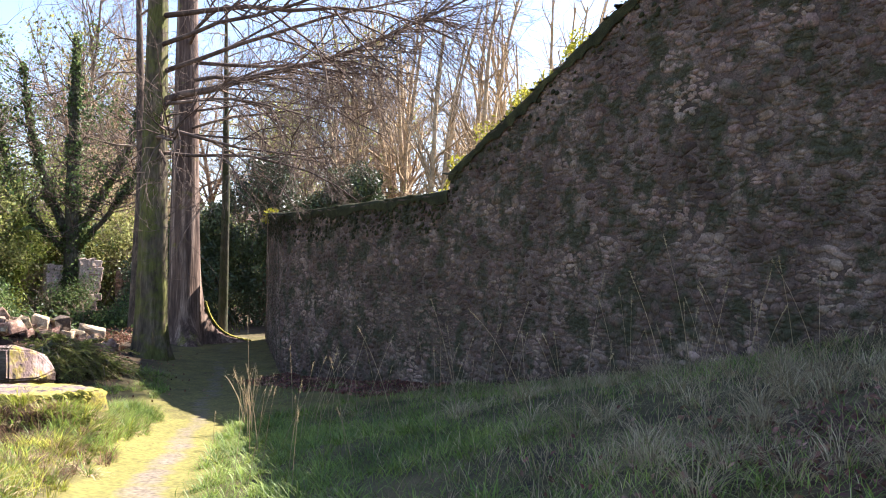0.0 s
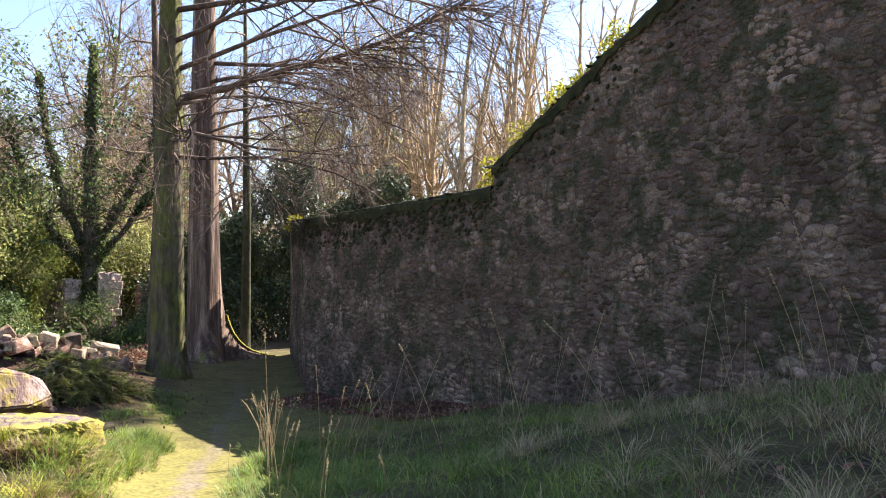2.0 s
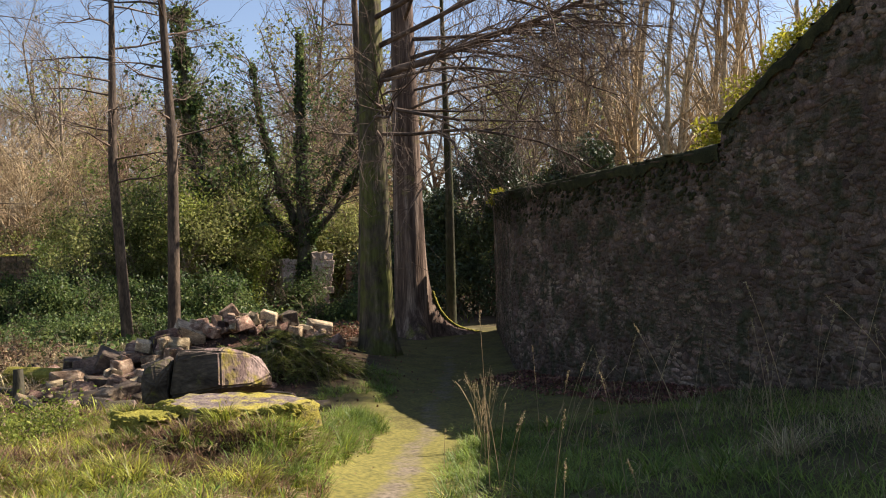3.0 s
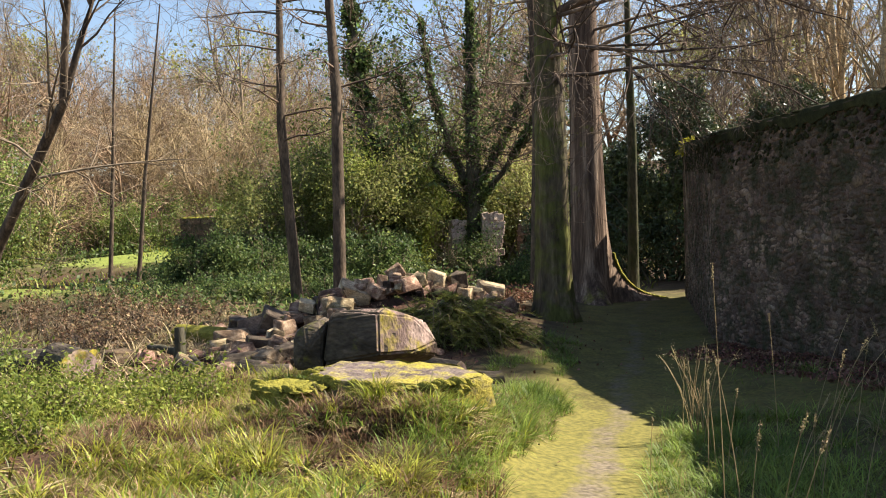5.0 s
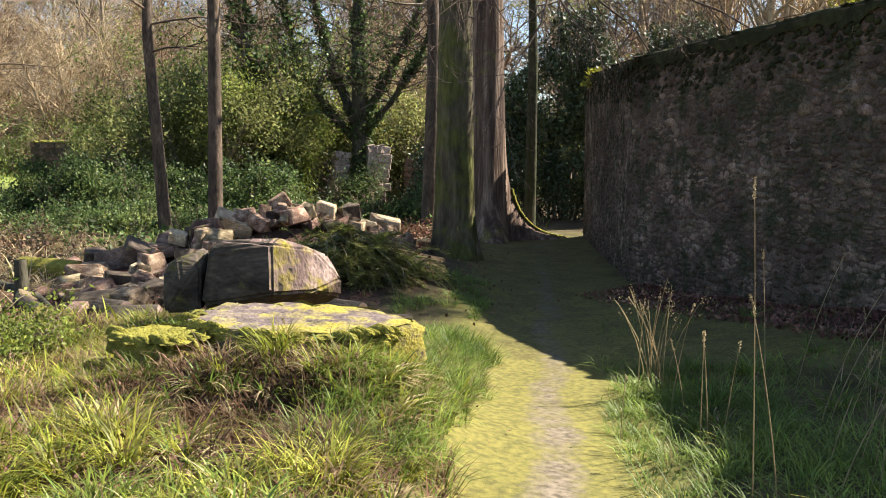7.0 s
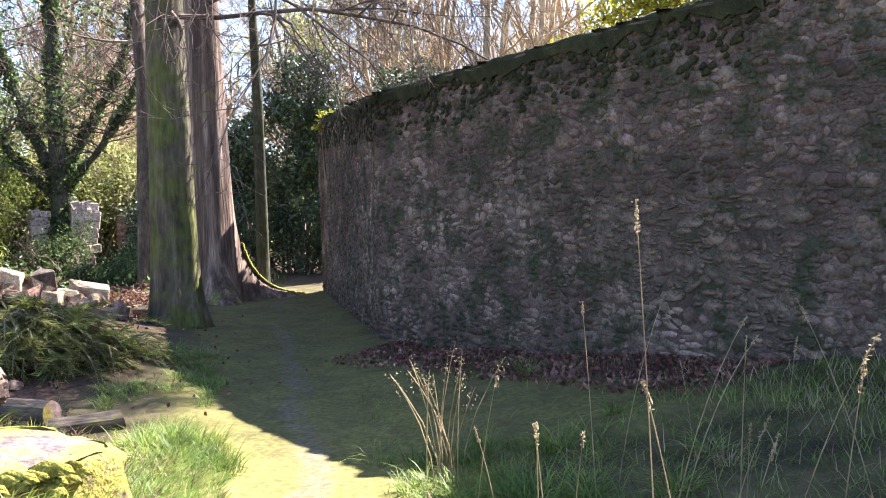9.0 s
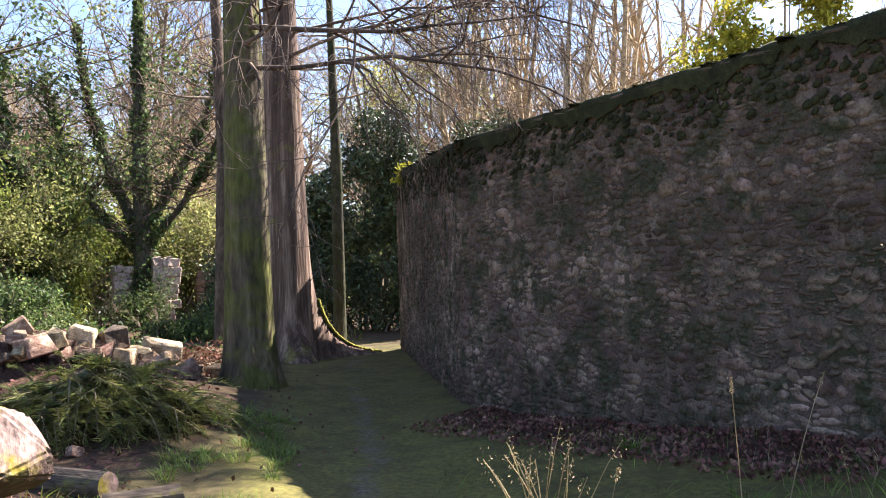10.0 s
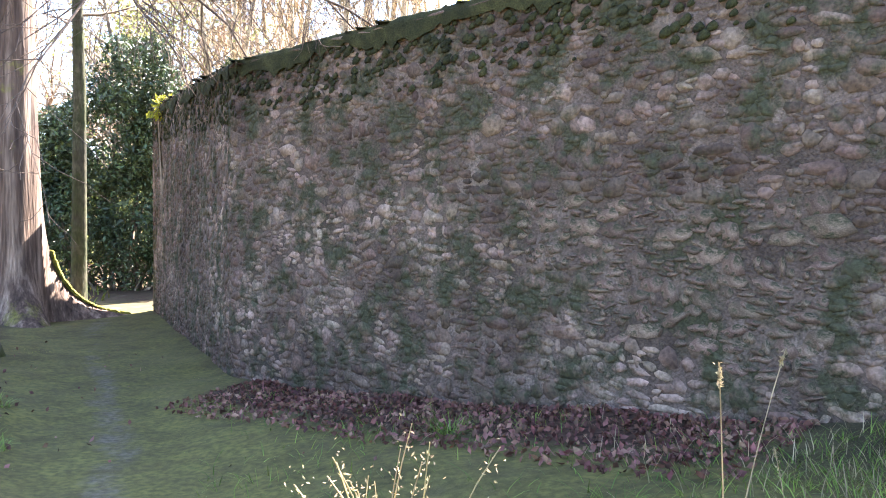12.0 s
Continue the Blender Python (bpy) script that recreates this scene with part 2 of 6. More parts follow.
M_BLOCK = mat("split_log_and_stone", [(0.075, 0.046, 0.03), (0.21, 0.14, 0.09), (0.52, 0.40, 0.28)], scale=1.8, fine=18, per_object=0.6, bump=0.8, moss=(0.30, 0.28, 0.05), moss_amount=0.15, moss_scale=3)
M_BLOCK_PALE = mat("fresh_split_wood", [(0.20, 0.135, 0.085), (0.42, 0.31, 0.20), (0.68, 0.55, 0.38)], scale=1.8, fine=18, per_object=0.35, bump=0.8, moss=(0.13, 0.09, 0.055), moss_amount=0.3, moss_scale=3)
M_BLOCK_DARK = mat("weathered_dark_block", [(0.045, 0.034, 0.027), (0.12, 0.088, 0.066), (0.26, 0.195, 0.145)], scale=1.8, fine=18, per_object=0.5, bump=0.8, moss=(0.20, 0.185, 0.04), moss_amount=0.22, moss_scale=3)
M_RUIN = mat("pink_ruin_stone", [(0.26, 0.185, 0.145), (0.44, 0.325, 0.26), (0.60, 0.48, 0.40)], scale=1.6, fine=14, per_object=0.25, bump=0.7)


# ---- helpers of this scene ----
def mesh_from(name, verts, faces, material, smooth=False):
    me = bpy.data.meshes.new(name)
    me.from_pydata([tuple(v) for v in verts], [], [tuple(f) for f in faces])
    me.materials.append(material)
    if smooth:
        me.polygons.foreach_set("use_smooth", [True] * len(me.polygons))
    me.update()
    return me


def mesh_np(name, verts, faces, material, smooth=False):
    """Fast mesh from numpy arrays: verts (n,3), faces (m,k)."""
    me = bpy.data.meshes.new(name)
    verts = np.asarray(verts, dtype=np.float32)
    faces = np.asarray(faces, dtype=np.int32)
    k = faces.shape[1]
    me.vertices.add(len(verts))
    me.vertices.foreach_set("co", verts.ravel())
    me.loops.add(faces.size)
    me.loops.foreach_set("vertex_index", faces.ravel())
    me.polygons.add(len(faces))
    me.polygons.foreach_set("loop_start", np.arange(0, faces.size, k, dtype=np.int32))
    if smooth:
        me.polygons.foreach_set("use_smooth", np.ones(len(faces), dtype=bool))
    me.materials.append(material)
    me.update(calc_edges=True)
    return me


def mesh_bm(name, bm, material, smooth=False):
    me = bpy.data.meshes.new(name)
    bm.to_mesh(me)
    bm.free()
    me.materials.append(material)
    if smooth:
        me.polygons.foreach_set("use_smooth", [True] * len(me.polygons))
    return me


def part(name, data, parent, label=""):
    ob = new(name, data)
    ob.parent = parent
    joined = name in ("crown", "foliage", "woody_base", "brushwood", "needle_spray", "seed_spray", "ivy")
    return tagged(ob, label, kind="stuff" if joined else "")


def thing(name, m, label, category, group="", kind=""):
    ob = new(name)
    ob.matrix_basis = m
    return tagged(ob, label, category, group, kind)


def interp(x, pts):
    a = np.array(pts, dtype=float)
    return np.interp(x, a[:, 0], a[:, 1])


def smooth01(x, a, b):
    t = np.clip((x - a) / (b - a), 0, 1)
    return t * t * (3 - 2 * t)


def wob(x, y, f, s=0.0):
    """Cheap smooth unevenness, about -1 to 1."""
    return (np.sin(x * f * 1.13 + y * f * 0.71 + s) + np.sin(x * f * -0.63 + y * f * 1.27 + 1.7 * s + 2.0)
            + 0.6 * np.sin(x * f * 2.3 + 0.4 + s) * np.sin(y * f * 1.9 + 1.1 * s)) / 2.6


# ---- the lie of the land ----
PATH_X = [(-30, 6.0), (-1.65, 0.3), (1.4, -0.55), (3.06, -1.45), (4.4, -2.15), (6.1, -2.6), (8.2, -3.1), (9.7, -3.45), (11.1, -3.7), (12.7, -4.05), (15, -4.65), (17, -5.1), (24, -6.9), (40, -9.0)]
PATH_Z = [(-30, 2.0), (-5, 0.35), (-1.65, 0.05), (1.4, -0.17), (4.4, -0.52), (7.2, -0.82), (9, -1.06), (11, -1.22), (13, -1.31), (17, -1.45), (24, -1.48), (40, -1.3), (60, -1.0)]
W0 = np.array((-0.85, 15.0))            # a point on the wall's face
WD = np.array((0.6198, -0.7848))        # along the face
WN = np.array((0.7848, 0.6198))         # into the wall


def ground_z(x, y):
    x = np.asarray(x, dtype=float)
    y = np.asarray(y, dtype=float)
    lat = x - interp(y, PATH_X)
    z = interp(y, PATH_Z)
    rise = interp(y, [(-5, 0.2), (8, 0.22), (14, 0.14), (20, 0.09), (30, 0.03)])
    right = np.clip(lat - 0.45, 0, 9)
    z = z + rise * right
    left = np.clip(-lat, 0, None)
    bank = interp(y, [(0, 0.12), (6, 0.2), (9, 0.24), (11, 0.22), (13, 0.1), (20, 0.05)])
    z = z + bank * smooth01(left, 0.45, 1.3)
    z = z - 0.05 * np.clip(left - 6.0, 0, 14) * smooth01(y, 24, 12)
    z = z + 0.80 * np.exp(-((x + 11.2) / 2.9) ** 2 - ((y - 19.2) / 2.6) ** 2)
    z = z + 1.0 * np.exp(-((x + 37.0) / 7.0) ** 2 - ((y - 33.5) / 6.0) ** 2)
    z = z + 0.8 * np.exp(-((x + 26.5) / 4.0) ** 2 - ((y - 21.0) / 3.0) ** 2)
    z = z + 0.46 * np.exp(-((x + 5.4) / 1.25) ** 2 - ((y - 9.3) / 1.0) ** 2)
    z = z + 0.30 * np.exp(-((x + 6.9) / 1.3) ** 2 - ((y - 11.5) / 1.0) ** 2)
    z = z + 0.30 * np.exp(-((x + 7.6) / 1.2) ** 2 - ((y - 17.0) / 1.6) ** 2)
    z = z - 0.15 * np.exp(-((x + 5.0) / 0.9) ** 2 - ((y - 8.35) / 0.42) ** 2)
    z = z + 0.085 * wob(x, y, 3.4, 4.0) * smooth01(left, 1.0, 1.8) * smooth01(y, 13, 11)
    far = np.hypot(x + 2, y)
    z = z + 9.0 * smooth01(far, 55, 130) * smooth01(y + 0.2 * -x, -40, 40)
    z = z + 0.05 * wob(x, y, 1.9) * smooth01(np.abs(lat), 0.3, 1.0) + 0.007 * wob(x, y, 6.0, 1.0)
    z = z + 0.25 * wob(x, y, 0.21, 3.0) * smooth01(far, 26, 45)
    return z


def wall_u(x, y):
    """Distance along the wall's face and in front of it."""
    px, py = x - W0[0], y - W0[1]
    return px * WD[0] + py * WD[1], -(px * WN[0] + py * WN[1])


def axis(lo, hi, step, reach, grow=1.35):
    a = list(np.arange(lo, hi, step))
    s, v = step, lo
    left = []
    while v > -reach:
        s *= grow
        v -= s
        left.append(v)
    s, v = step, a[-1]
    right = []
    while v < reach:
        s *= grow
        v += s
        right.append(v)
    return np.array(left[::-1] + a + right)


def build_ground():
    xs, ys = axis(-10.0, 6.0, 0.10, 900), axis(-1.0, 20.0, 0.11, 900)
    X, Y = np.meshgrid(xs, ys)
    Z = ground_z(X, Y)
    lat = X - interp(Y, PATH_X)
    near = smooth01(np.hypot(X, Y), 30, 20)
    Z += near * 0.0012 * np.random.RandomState(5).randn(*X.shape)
    verts = np.stack([X.ravel(), Y.ravel(), Z.ravel()], 1)
    nx, ny = len(xs), len(ys)
    i = (np.arange(ny - 1)[:, None] * nx + np.arange(nx - 1)[None, :]).ravel()
    faces = np.stack([i, i + 1, i + nx + 1, i + nx], 1)
    me = mesh_np("ground", verts, faces, M_GROUND, True)
    half = interp(Y, [(-5, 0.45), (6, 0.52), (10.5, 0.72), (12.5, 1.3), (16, 1.7), (24, 1.6), (30, 1.0)])
    u, front = wall_u(X, Y)
    moss = interp(Y, [(0, 0.85), (11, 0.8), (13, 0.62), (25, 0.5)]) * smooth01(np.abs(lat), half + 0.55, half * 0.75) * smooth01(Y, 34, 26)
    moss = np.maximum(moss, 0.52 * smooth01(Y, 10.5, 12.5) * smooth01(lat, -1.8, -1.2) * smooth01(front, 0.5, 1.3) * smooth01(Y, 27, 22))
    worn = interp(Y, [(0, 0.70), (10.5, 0.68), (13, 0.55), (22, 0.5)]) * smooth01(np.abs(lat + 0.02 + 0.12 * wob(X, Y, 1.3, 2.0)), 0.45, 0.05)
    litter = 0.85 * smooth01(front, 1.25, 0.6) * smooth01(u, -5.5, -4.0) * smooth01(u, 2.0, 0.2)
    litter = np.maximum(litter, 0.8 * np.exp(-((X - 3.0) / 1.3) ** 2 - ((Y - 3.6) / 1.6) ** 2))
    litter = np.maximum(litter, 0.75 * np.exp(-((X + 10.8) / 4.6) ** 4 - ((Y - 16.3) / 4.6) ** 4))
    litter = np.maximum(litter, 0.62 * smooth01(-lat, 1.0, 1.6) * smooth01(Y, 13, 11))
    litter = np.maximum(litter, 0.6 * smooth01(np.hypot(X, Y), 24, 34))
    lawn = np.maximum(np.exp(-((X + 26.5) / 2.8) ** 4 - ((Y - 21.2) / 2.2) ** 4), np.exp(-((X + 36.5) / 5.5) ** 4 - ((Y - 33.5) / 3.6) ** 4))
    for key, a in (("moss", moss), ("worn", worn), ("litter", litter - 0.9 * lawn), ("lawn", lawn)):
        at = me.attributes.new(key, "FLOAT", "POINT")
        at.data.foreach_set("value", a.ravel().astype(np.float32))
    ob = new("ground", me)
    tagged(ob, "sloping woodland ground with a mossy trodden footpath and bare soil", "ground", kind="structure")


build_ground()


# ---- the stone wall ----
def stone_shape(rng, name="stone", material=None):
    """One rough rubble stone in a unit box: x along, y into the wall, z up."""
    k = 8
    ang = np.linspace(0, 2 * np.pi, k, endpoint=False) + np.pi / 8
    outer, inner = [], []
    for a in ang:
        c, s = np.cos(a), np.sin(a)
        m = max(abs(c), abs(s))
        w = 0.5 / m * (0.66 + 0.6 * rng.rand())
        outer.append((c * w, 0.5, s * w))
        f = 0.74 + 0.24 * rng.rand()
        inner.append((c * w * f, -0.42 - 0.08 * rng.rand(), s * w * f))
    verts = outer + inner + [(0.1 * rng.randn(), -0.5, 0.1 * rng.randn())]
    faces = []
    for i in range(k):
        j = (i + 1) % k
        faces.append((i, j, k + j))
        faces.append((i, k + j, k + i))
        faces.append((k + i, k + j, 2 * k))
    return np.array(verts), np.array(faces)


def wall_body(name, origin, d, n, outline, thick, parent):
    """A slab whose face follows an outline of (along, height)."""
    bm = bmesh.new()
    rings = []
    for off in (0.035, thick):
        rings.append([bm.verts.new((origin[0] + u * d[0] + off * n[0], origin[1] + u * d[1] + off * n[1], z)) for u, z in outline])
    bm.faces.new(rings[0])
    bm.faces.new(rings[1][::-1])
    k = len(outline)
    for i in range(k):
        j = (i + 1) % k
        bm.faces.new((rings[0][j], rings[0][i], rings[1][i], rings[1][j]))
    bmesh.ops.recalc_face_normals(bm, faces=bm.faces)
    return part(name, mesh_bm(name, bm, M_MORTAR), parent)


LOW_Z0, LOW_Z1 = 2.52, 2.74      # top of the low stretch, at its bend and at the step
STEP_U, BEND_U, RAKE = 1.55, -5.30, 0.525
BEND = W0 + WD * BEND_U
END = np.array((-6.48, 27.57))
D2 = (BEND - END) / np.linalg.norm(BEND - END)
N2 = np.array((-D2[1], D2[0]))
LEN2 = float(np.linalg.norm(BEND - END))


def top_main(u):
    u = np.asarray(u, dtype=float)
    low = LOW_Z0 + (LOW_Z1 - LOW_Z0) * (u - BEND_U) / (STEP_U - BEND_U)
    return np.where(u < STEP_U, low, np.minimum(3.08 + RAKE * (u - STEP_U), 9.0))


def top_far(s):
    return 2.93 + (LOW_Z0 - 2.93) * np.asarray(s) / LEN2


def lay_courses(rng, u0, u1, top, foot):
    """Uncoursed rubble: the face split again and again into stones (u, z, width, height)."""
    out = []
    todo = [(u0, u1, -1.9, 7.2)]
    while todo:
        a, b, c, d = todo.pop()
        w, h = b - a, d - c
        limit = 0.06 + 0.24 * rng.rand() ** 2.6
        if h > limit and (h * 1.75 > w or w < 0.18):
            m = c + h * (0.3 + 0.4 * rng.rand())
            todo += [(a, b, c, m), (a, b, m, d)]
        elif w > 0.10 + 0.30 * rng.rand() ** 1.5:
            m = a + w * (0.3 + 0.4 * rng.rand())
            todo += [(a, m, c, d), (m, b, c, d)]
        else:
            u, z = (a + b) / 2, (c + d) / 2
            if d < float(top(u)) + 0.03 and d > foot(u) - 0.2:
                out.append((u + 0.03 * rng.randn(), z + 0.025 * rng.randn(), w * (0.95 + 0.2 * rng.rand()), h * (0.95 + 0.25 * rng.rand())))
    return out


def build_wall():
    rng = np.random.RandomState(11)
    wall = thing("wall_north", pose(0, 0, 0), "tall dark rubble stone wall in shade with a raked higher stretch and mossy top", "wall", kind="structure")
    k_hi = 13.0
    wall_body("wall_core", W0, WD, WN, [(BEND_U, -3), (k_hi, -3), (k_hi, float(top_main(k_hi))), (STEP_U, 3.08), (STEP_U, LOW_Z1), (BEND_U, LOW_Z0)], 0.60, wall)
    wall_body("wall_core", END, D2, N2, [(0, -3), (LEN2, -3), (LEN2, LOW_Z0), (0, 2.93)], 0.60, wall)
    shapes = [stone_shape(rng) for _ in range(24)]
    meshes = [mesh_np("stone", v, f, M_STONE) for v, f in shapes]

    def foot_main(u):
        p = W0 + WD * u
        return float(ground_z(p[0], p[1]))

    def foot_far(s):
        p = END + D2 * s
        return float(ground_z(p[0], p[1]))

    singles = []
    V, F, base = [], [], 0
    for (org, d, n, u0, u1, top, foot) in ((W0, WD, WN, BEND_U, 10.5, top_main, foot_main), (END, D2, N2, 0.0, LEN2, top_far, foot_far)):
        for (u, z, w, h) in lay_courses(rng, u0, u1, top, foot):
            which = rng.randint(24)
            depth = 0.08 + 0.05 * rng.rand()
            proud = 0.002 + 0.017 * rng.rand() ** 1.8
            off = depth / 2 - proud + 0.03
            turn = 0.2 * rng.randn()
            c, s = math.cos(turn), math.sin(turn)
            main = org is W0
            if main and -0.8 < u < 1.8 and -0.75 < z < 0.8 and len(singles) < 300:
                singles.append((which, u, z, w, h, depth, off, turn))
                continue
            v, f = shapes[which]
            lx = (v[:, 0] * w * c - v[:, 2] * h * s)
            lz = (v[:, 0] * w * s + v[:, 2] * h * c)
            ly = v[:, 1] * depth + off
            P = np.stack([org[0] + (u + lx) * d[0] + ly * n[0], org[1] + (u + lx) * d[1] + ly * n[1], z + lz], 1)
            V.append(P)
            F.append(f + base)
            base += len(P)
    rest = part("wall_stones", mesh_np("wall_stones", np.concatenate(V), np.concatenate(F), M_STONES), wall)
    tagged(rest, kind="stuff")
    # ragged coping: flat stones and moss cushions along the top
    V, F, base = [], [], 0
    MV, MF, mb = [], [], 0
    dome_v, dome_f = clump_dome(rng)
    for (org, d, n, u0, u1, top) in ((W0, WD, WN, BEND_U, 11.0, top_main), (END, D2, N2, 0.0, LEN2, top_far)):
        u = u0
        while u < u1:
            w = 0.22 + 0.3 * rng.rand()
            h = 0.03 + 0.02 * rng.rand()
            z = float(top(u + w / 2)) - 0.04
            v, f = shapes[rng.randint(10)]
            tilt = math.atan(RAKE) if (org is W0 and u > STEP_U) else 0.0
            tilt += 0.03 * rng.randn()
            c, s = math.cos(tilt), math.sin(tilt)
            lx = v[:, 0] * w * c - v[:, 2] * h * s
            lz = v[:, 0] * w * s + v[:, 2] * h * c
            ly = v[:, 1] * 0.5 + 0.22
            V.append(np.stack([org[0] + (u + w / 2 + lx) * d[0] + ly * n[0], org[1] + (u + w / 2 + lx) * d[1] + ly * n[1], z + 0.01 + lz], 1))
            F.append(f + base)
            base += len(v)
            for _ in range(3):
                r = 0.035 + 0.05 * rng.rand()
                uu = u + w * rng.rand()
                off = 0.02 + 0.3 * rng.rand()
                p = np.array([org[0] + uu * d[0] + off * n[0], org[1] + uu * d[1] + off * n[1], float(top(uu)) + 0.015])
                MV.append(dome_v * (r * 1.8, r * 1.8, r * 0.4) + p)
                MF.append(dome_f + mb)
                mb += len(dome_v)
            for _ in range(int(34 if not (org is W0 and u > STEP_U) else 8)):
                r = 0.015 + 0.028 * rng.rand()
                uu, drop = u + w * rng.rand(), 0.70 * rng.rand() ** 1.8
                p = np.array([org[0] + uu * d[0] + 0.02 * n[0], org[1] + uu * d[1] + 0.02 * n[1], float(top(uu)) - drop])
                flat = dome_v[:, [0, 2, 1]] * (r * 1.3, -r * 0.45, r)
                MV.append(np.stack([p[0] + flat[:, 0] * d[0] + flat[:, 1] * n[0], p[1] + flat[:, 0] * d[1] + flat[:, 1] * n[1], p[2] + flat[:, 2]], 1))
                MF.append(dome_f + mb)
                mb += len(dome_v)
            u += w
    # a soft cap of moss over the coping, hanging a little down the face
    CV, CF, cb = [], [], 0
    section = ((-0.012, -0.16), (-0.03, -0.05), (-0.005, 0.02), (0.10, 0.055), (0.30, 0.065), (0.50, 0.05), (0.63, -0.02))
    for (org, d, n, u0, u1, top) in ((W0, WD, WN, BEND_U, STEP_U - 0.02, top_main), (W0, WD, WN, STEP_U + 0.005, 11.0, top_main), (END, D2, N2, 0.0, LEN2, top_far)):
        us = np.linspace(u0, u1, int((u1 - u0) / 0.09))
        z = top(us)
        for off, lift in section:
            o = off + 0.010 * np.sin(us * 9 + 3 * off) * (off < 0.05)
            h = z + lift + 0.012 * np.sin(us * 5.1 + 7 * off) + 0.008 * rng.randn(len(us)) + (0.05 * np.sin(us * 3.3) + 0.03 * rng.randn(len(us))) * (lift < -0.1)
            CV.append(np.stack([org[0] + us * d[0] + o * n[0], org[1] + us * d[1] + o * n[1], h], 1))
        k = len(us)
        i = (np.arange(len(section) - 1)[:, None] * k + np.arange(k - 1)[None, :]).ravel() + cb
        CF.append(np.stack([i, i + 1, i + k + 1, i + k], 1))
        cb += k * len(section)
    part("moss_cap", mesh_np("moss_cap", np.concatenate(CV), np.concatenate(CF), M_MOSS_DARK, True), wall, "dark green moss along the wall top")
    part("coping", mesh_np("coping", np.concatenate(V), np.concatenate(F), M_STONES), wall)
    tagged(part("moss", mesh_np("moss", np.concatenate(MV), np.concatenate(MF), M_MOSS_DARK, True), wall, "moss cushions along the wall top"), kind="stuff")
    return wall, meshes, singles


def clump_dome(rng, rings=3, seg=8):
    v = [(0, 0, 1.0)]
    for r in range(1, rings + 1):
        a = r / rings * np.pi / 2
        for k in range(seg):
            t = 2 * np.pi * k / seg + 0.3 * r
            j = 1 + 0.18 * rng.randn()
            v.append((math.sin(a) * math.cos(t) * j, math.sin(a) * math.sin(t) * j, math.cos(a) * (1 + 0.1 * rng.randn())))
    f = [(0, 1 + k, 1 + (k + 1) % seg) for k in range(seg)]
    for r in range(rings - 1):
        for k in range(seg):
            a, b = 1 + r * seg + k, 1 + r * seg + (k + 1) % seg
            f.append((a, a + seg, b + seg))
            f.append((a, b + seg, b))
    return np.array(v), np.array(f)


WALL, STONE_MESHES, STONE_SINGLES = build_wall()


# ---- trees ----
class Acc:
    def __init__(self):
        self.v, self.f = [], []

    def tube(self, pts, radii, sides):
        base = len(self.v)
        up = Vector((0.31, 0.17, 0.93))
        n = len(pts)
        for i in range(n):
            t = (pts[min(i + 1, n - 1)] - pts[max(i - 1, 0)])
            if t.length < 1e-6:
                t = Vector((0, 0, 1))
            t.normalize()
            a = t.cross(up)
            if a.length < 0.05:
                a = t.cross(Vector((1, 0, 0)))
            a.normalize()
            b = t.cross(a)
            r = radii[i]
            for k in range(sides):
                w = 2 * math.pi * k / sides
                self.v.append(pts[i] + a * (math.cos(w) * r) + b * (math.sin(w) * r))
        for i in range(n - 1):
            for k in range(sides):
                j = (k + 1) % sides
                self.f.append((base + i * sides + k, base + i * sides + j, base + (i + 1) * sides + j, base + (i + 1) * sides + k))

    def mesh(self, name, material, smooth=True):
        return mesh_np(name, np.array([tuple(v) for v in self.v]), np.array(self.f), material, smooth)


THIN = [0.0035]      # the finest twig


def grow(acc, rnd, start, way, length, radius, level, spec, tips=None):
    """A wandering branch with side branches. spec: per level (segments, wander, droop, children, child length, angle)."""
    seg, wander, droop, kids, klen, spread = spec[min(level, len(spec) - 1)]
    pts, p, w = [start.copy()], start.copy(), way.normalized()
    for i in range(seg):
        w = w + Vector((rnd.gauss(0, wander), rnd.gauss(0, wander), rnd.gauss(0, wander) - droop))
        w.normalize()
        p = p + w * (length / seg)
        pts.append(p.copy())
    radii = [max(radius * (1 - 0.8 * i / seg), THIN[0]) for i in range(seg + 1)]
    acc.tube(pts, radii, 6 if radius > 0.06 else (4 if radius > 0.02 else 3))
    if tips is not None and level >= len(spec) - 2:
        tips.extend(pts[1:])
    if level >= len(spec) - 1:
        return
    for k in range(kids):
        f = 0.2 + 0.8 * (k + rnd.random()) / kids
        x = f * seg
        i = min(int(x), seg - 1)
        q = pts[i].lerp(pts[i + 1], x - i)
        t = (pts[i + 1] - pts[i]).normalized()
        side = t.cross(Vector((rnd.gauss(0, 1), rnd.gauss(0, 1), rnd.gauss(0, 1))))
        if side.length < 0.01:
            continue
        side.normalize()
        a = radians(spread) * (0.7 + 0.6 * rnd.random())
        grow(acc, rnd, q, t * math.cos(a) + side * math.sin(a), length * klen * (1.15 - 0.55 * f) * (0.7 + 0.6 * rnd.random()),
             max(radii[i] * 0.62, 0.004), level + 1, spec, tips)


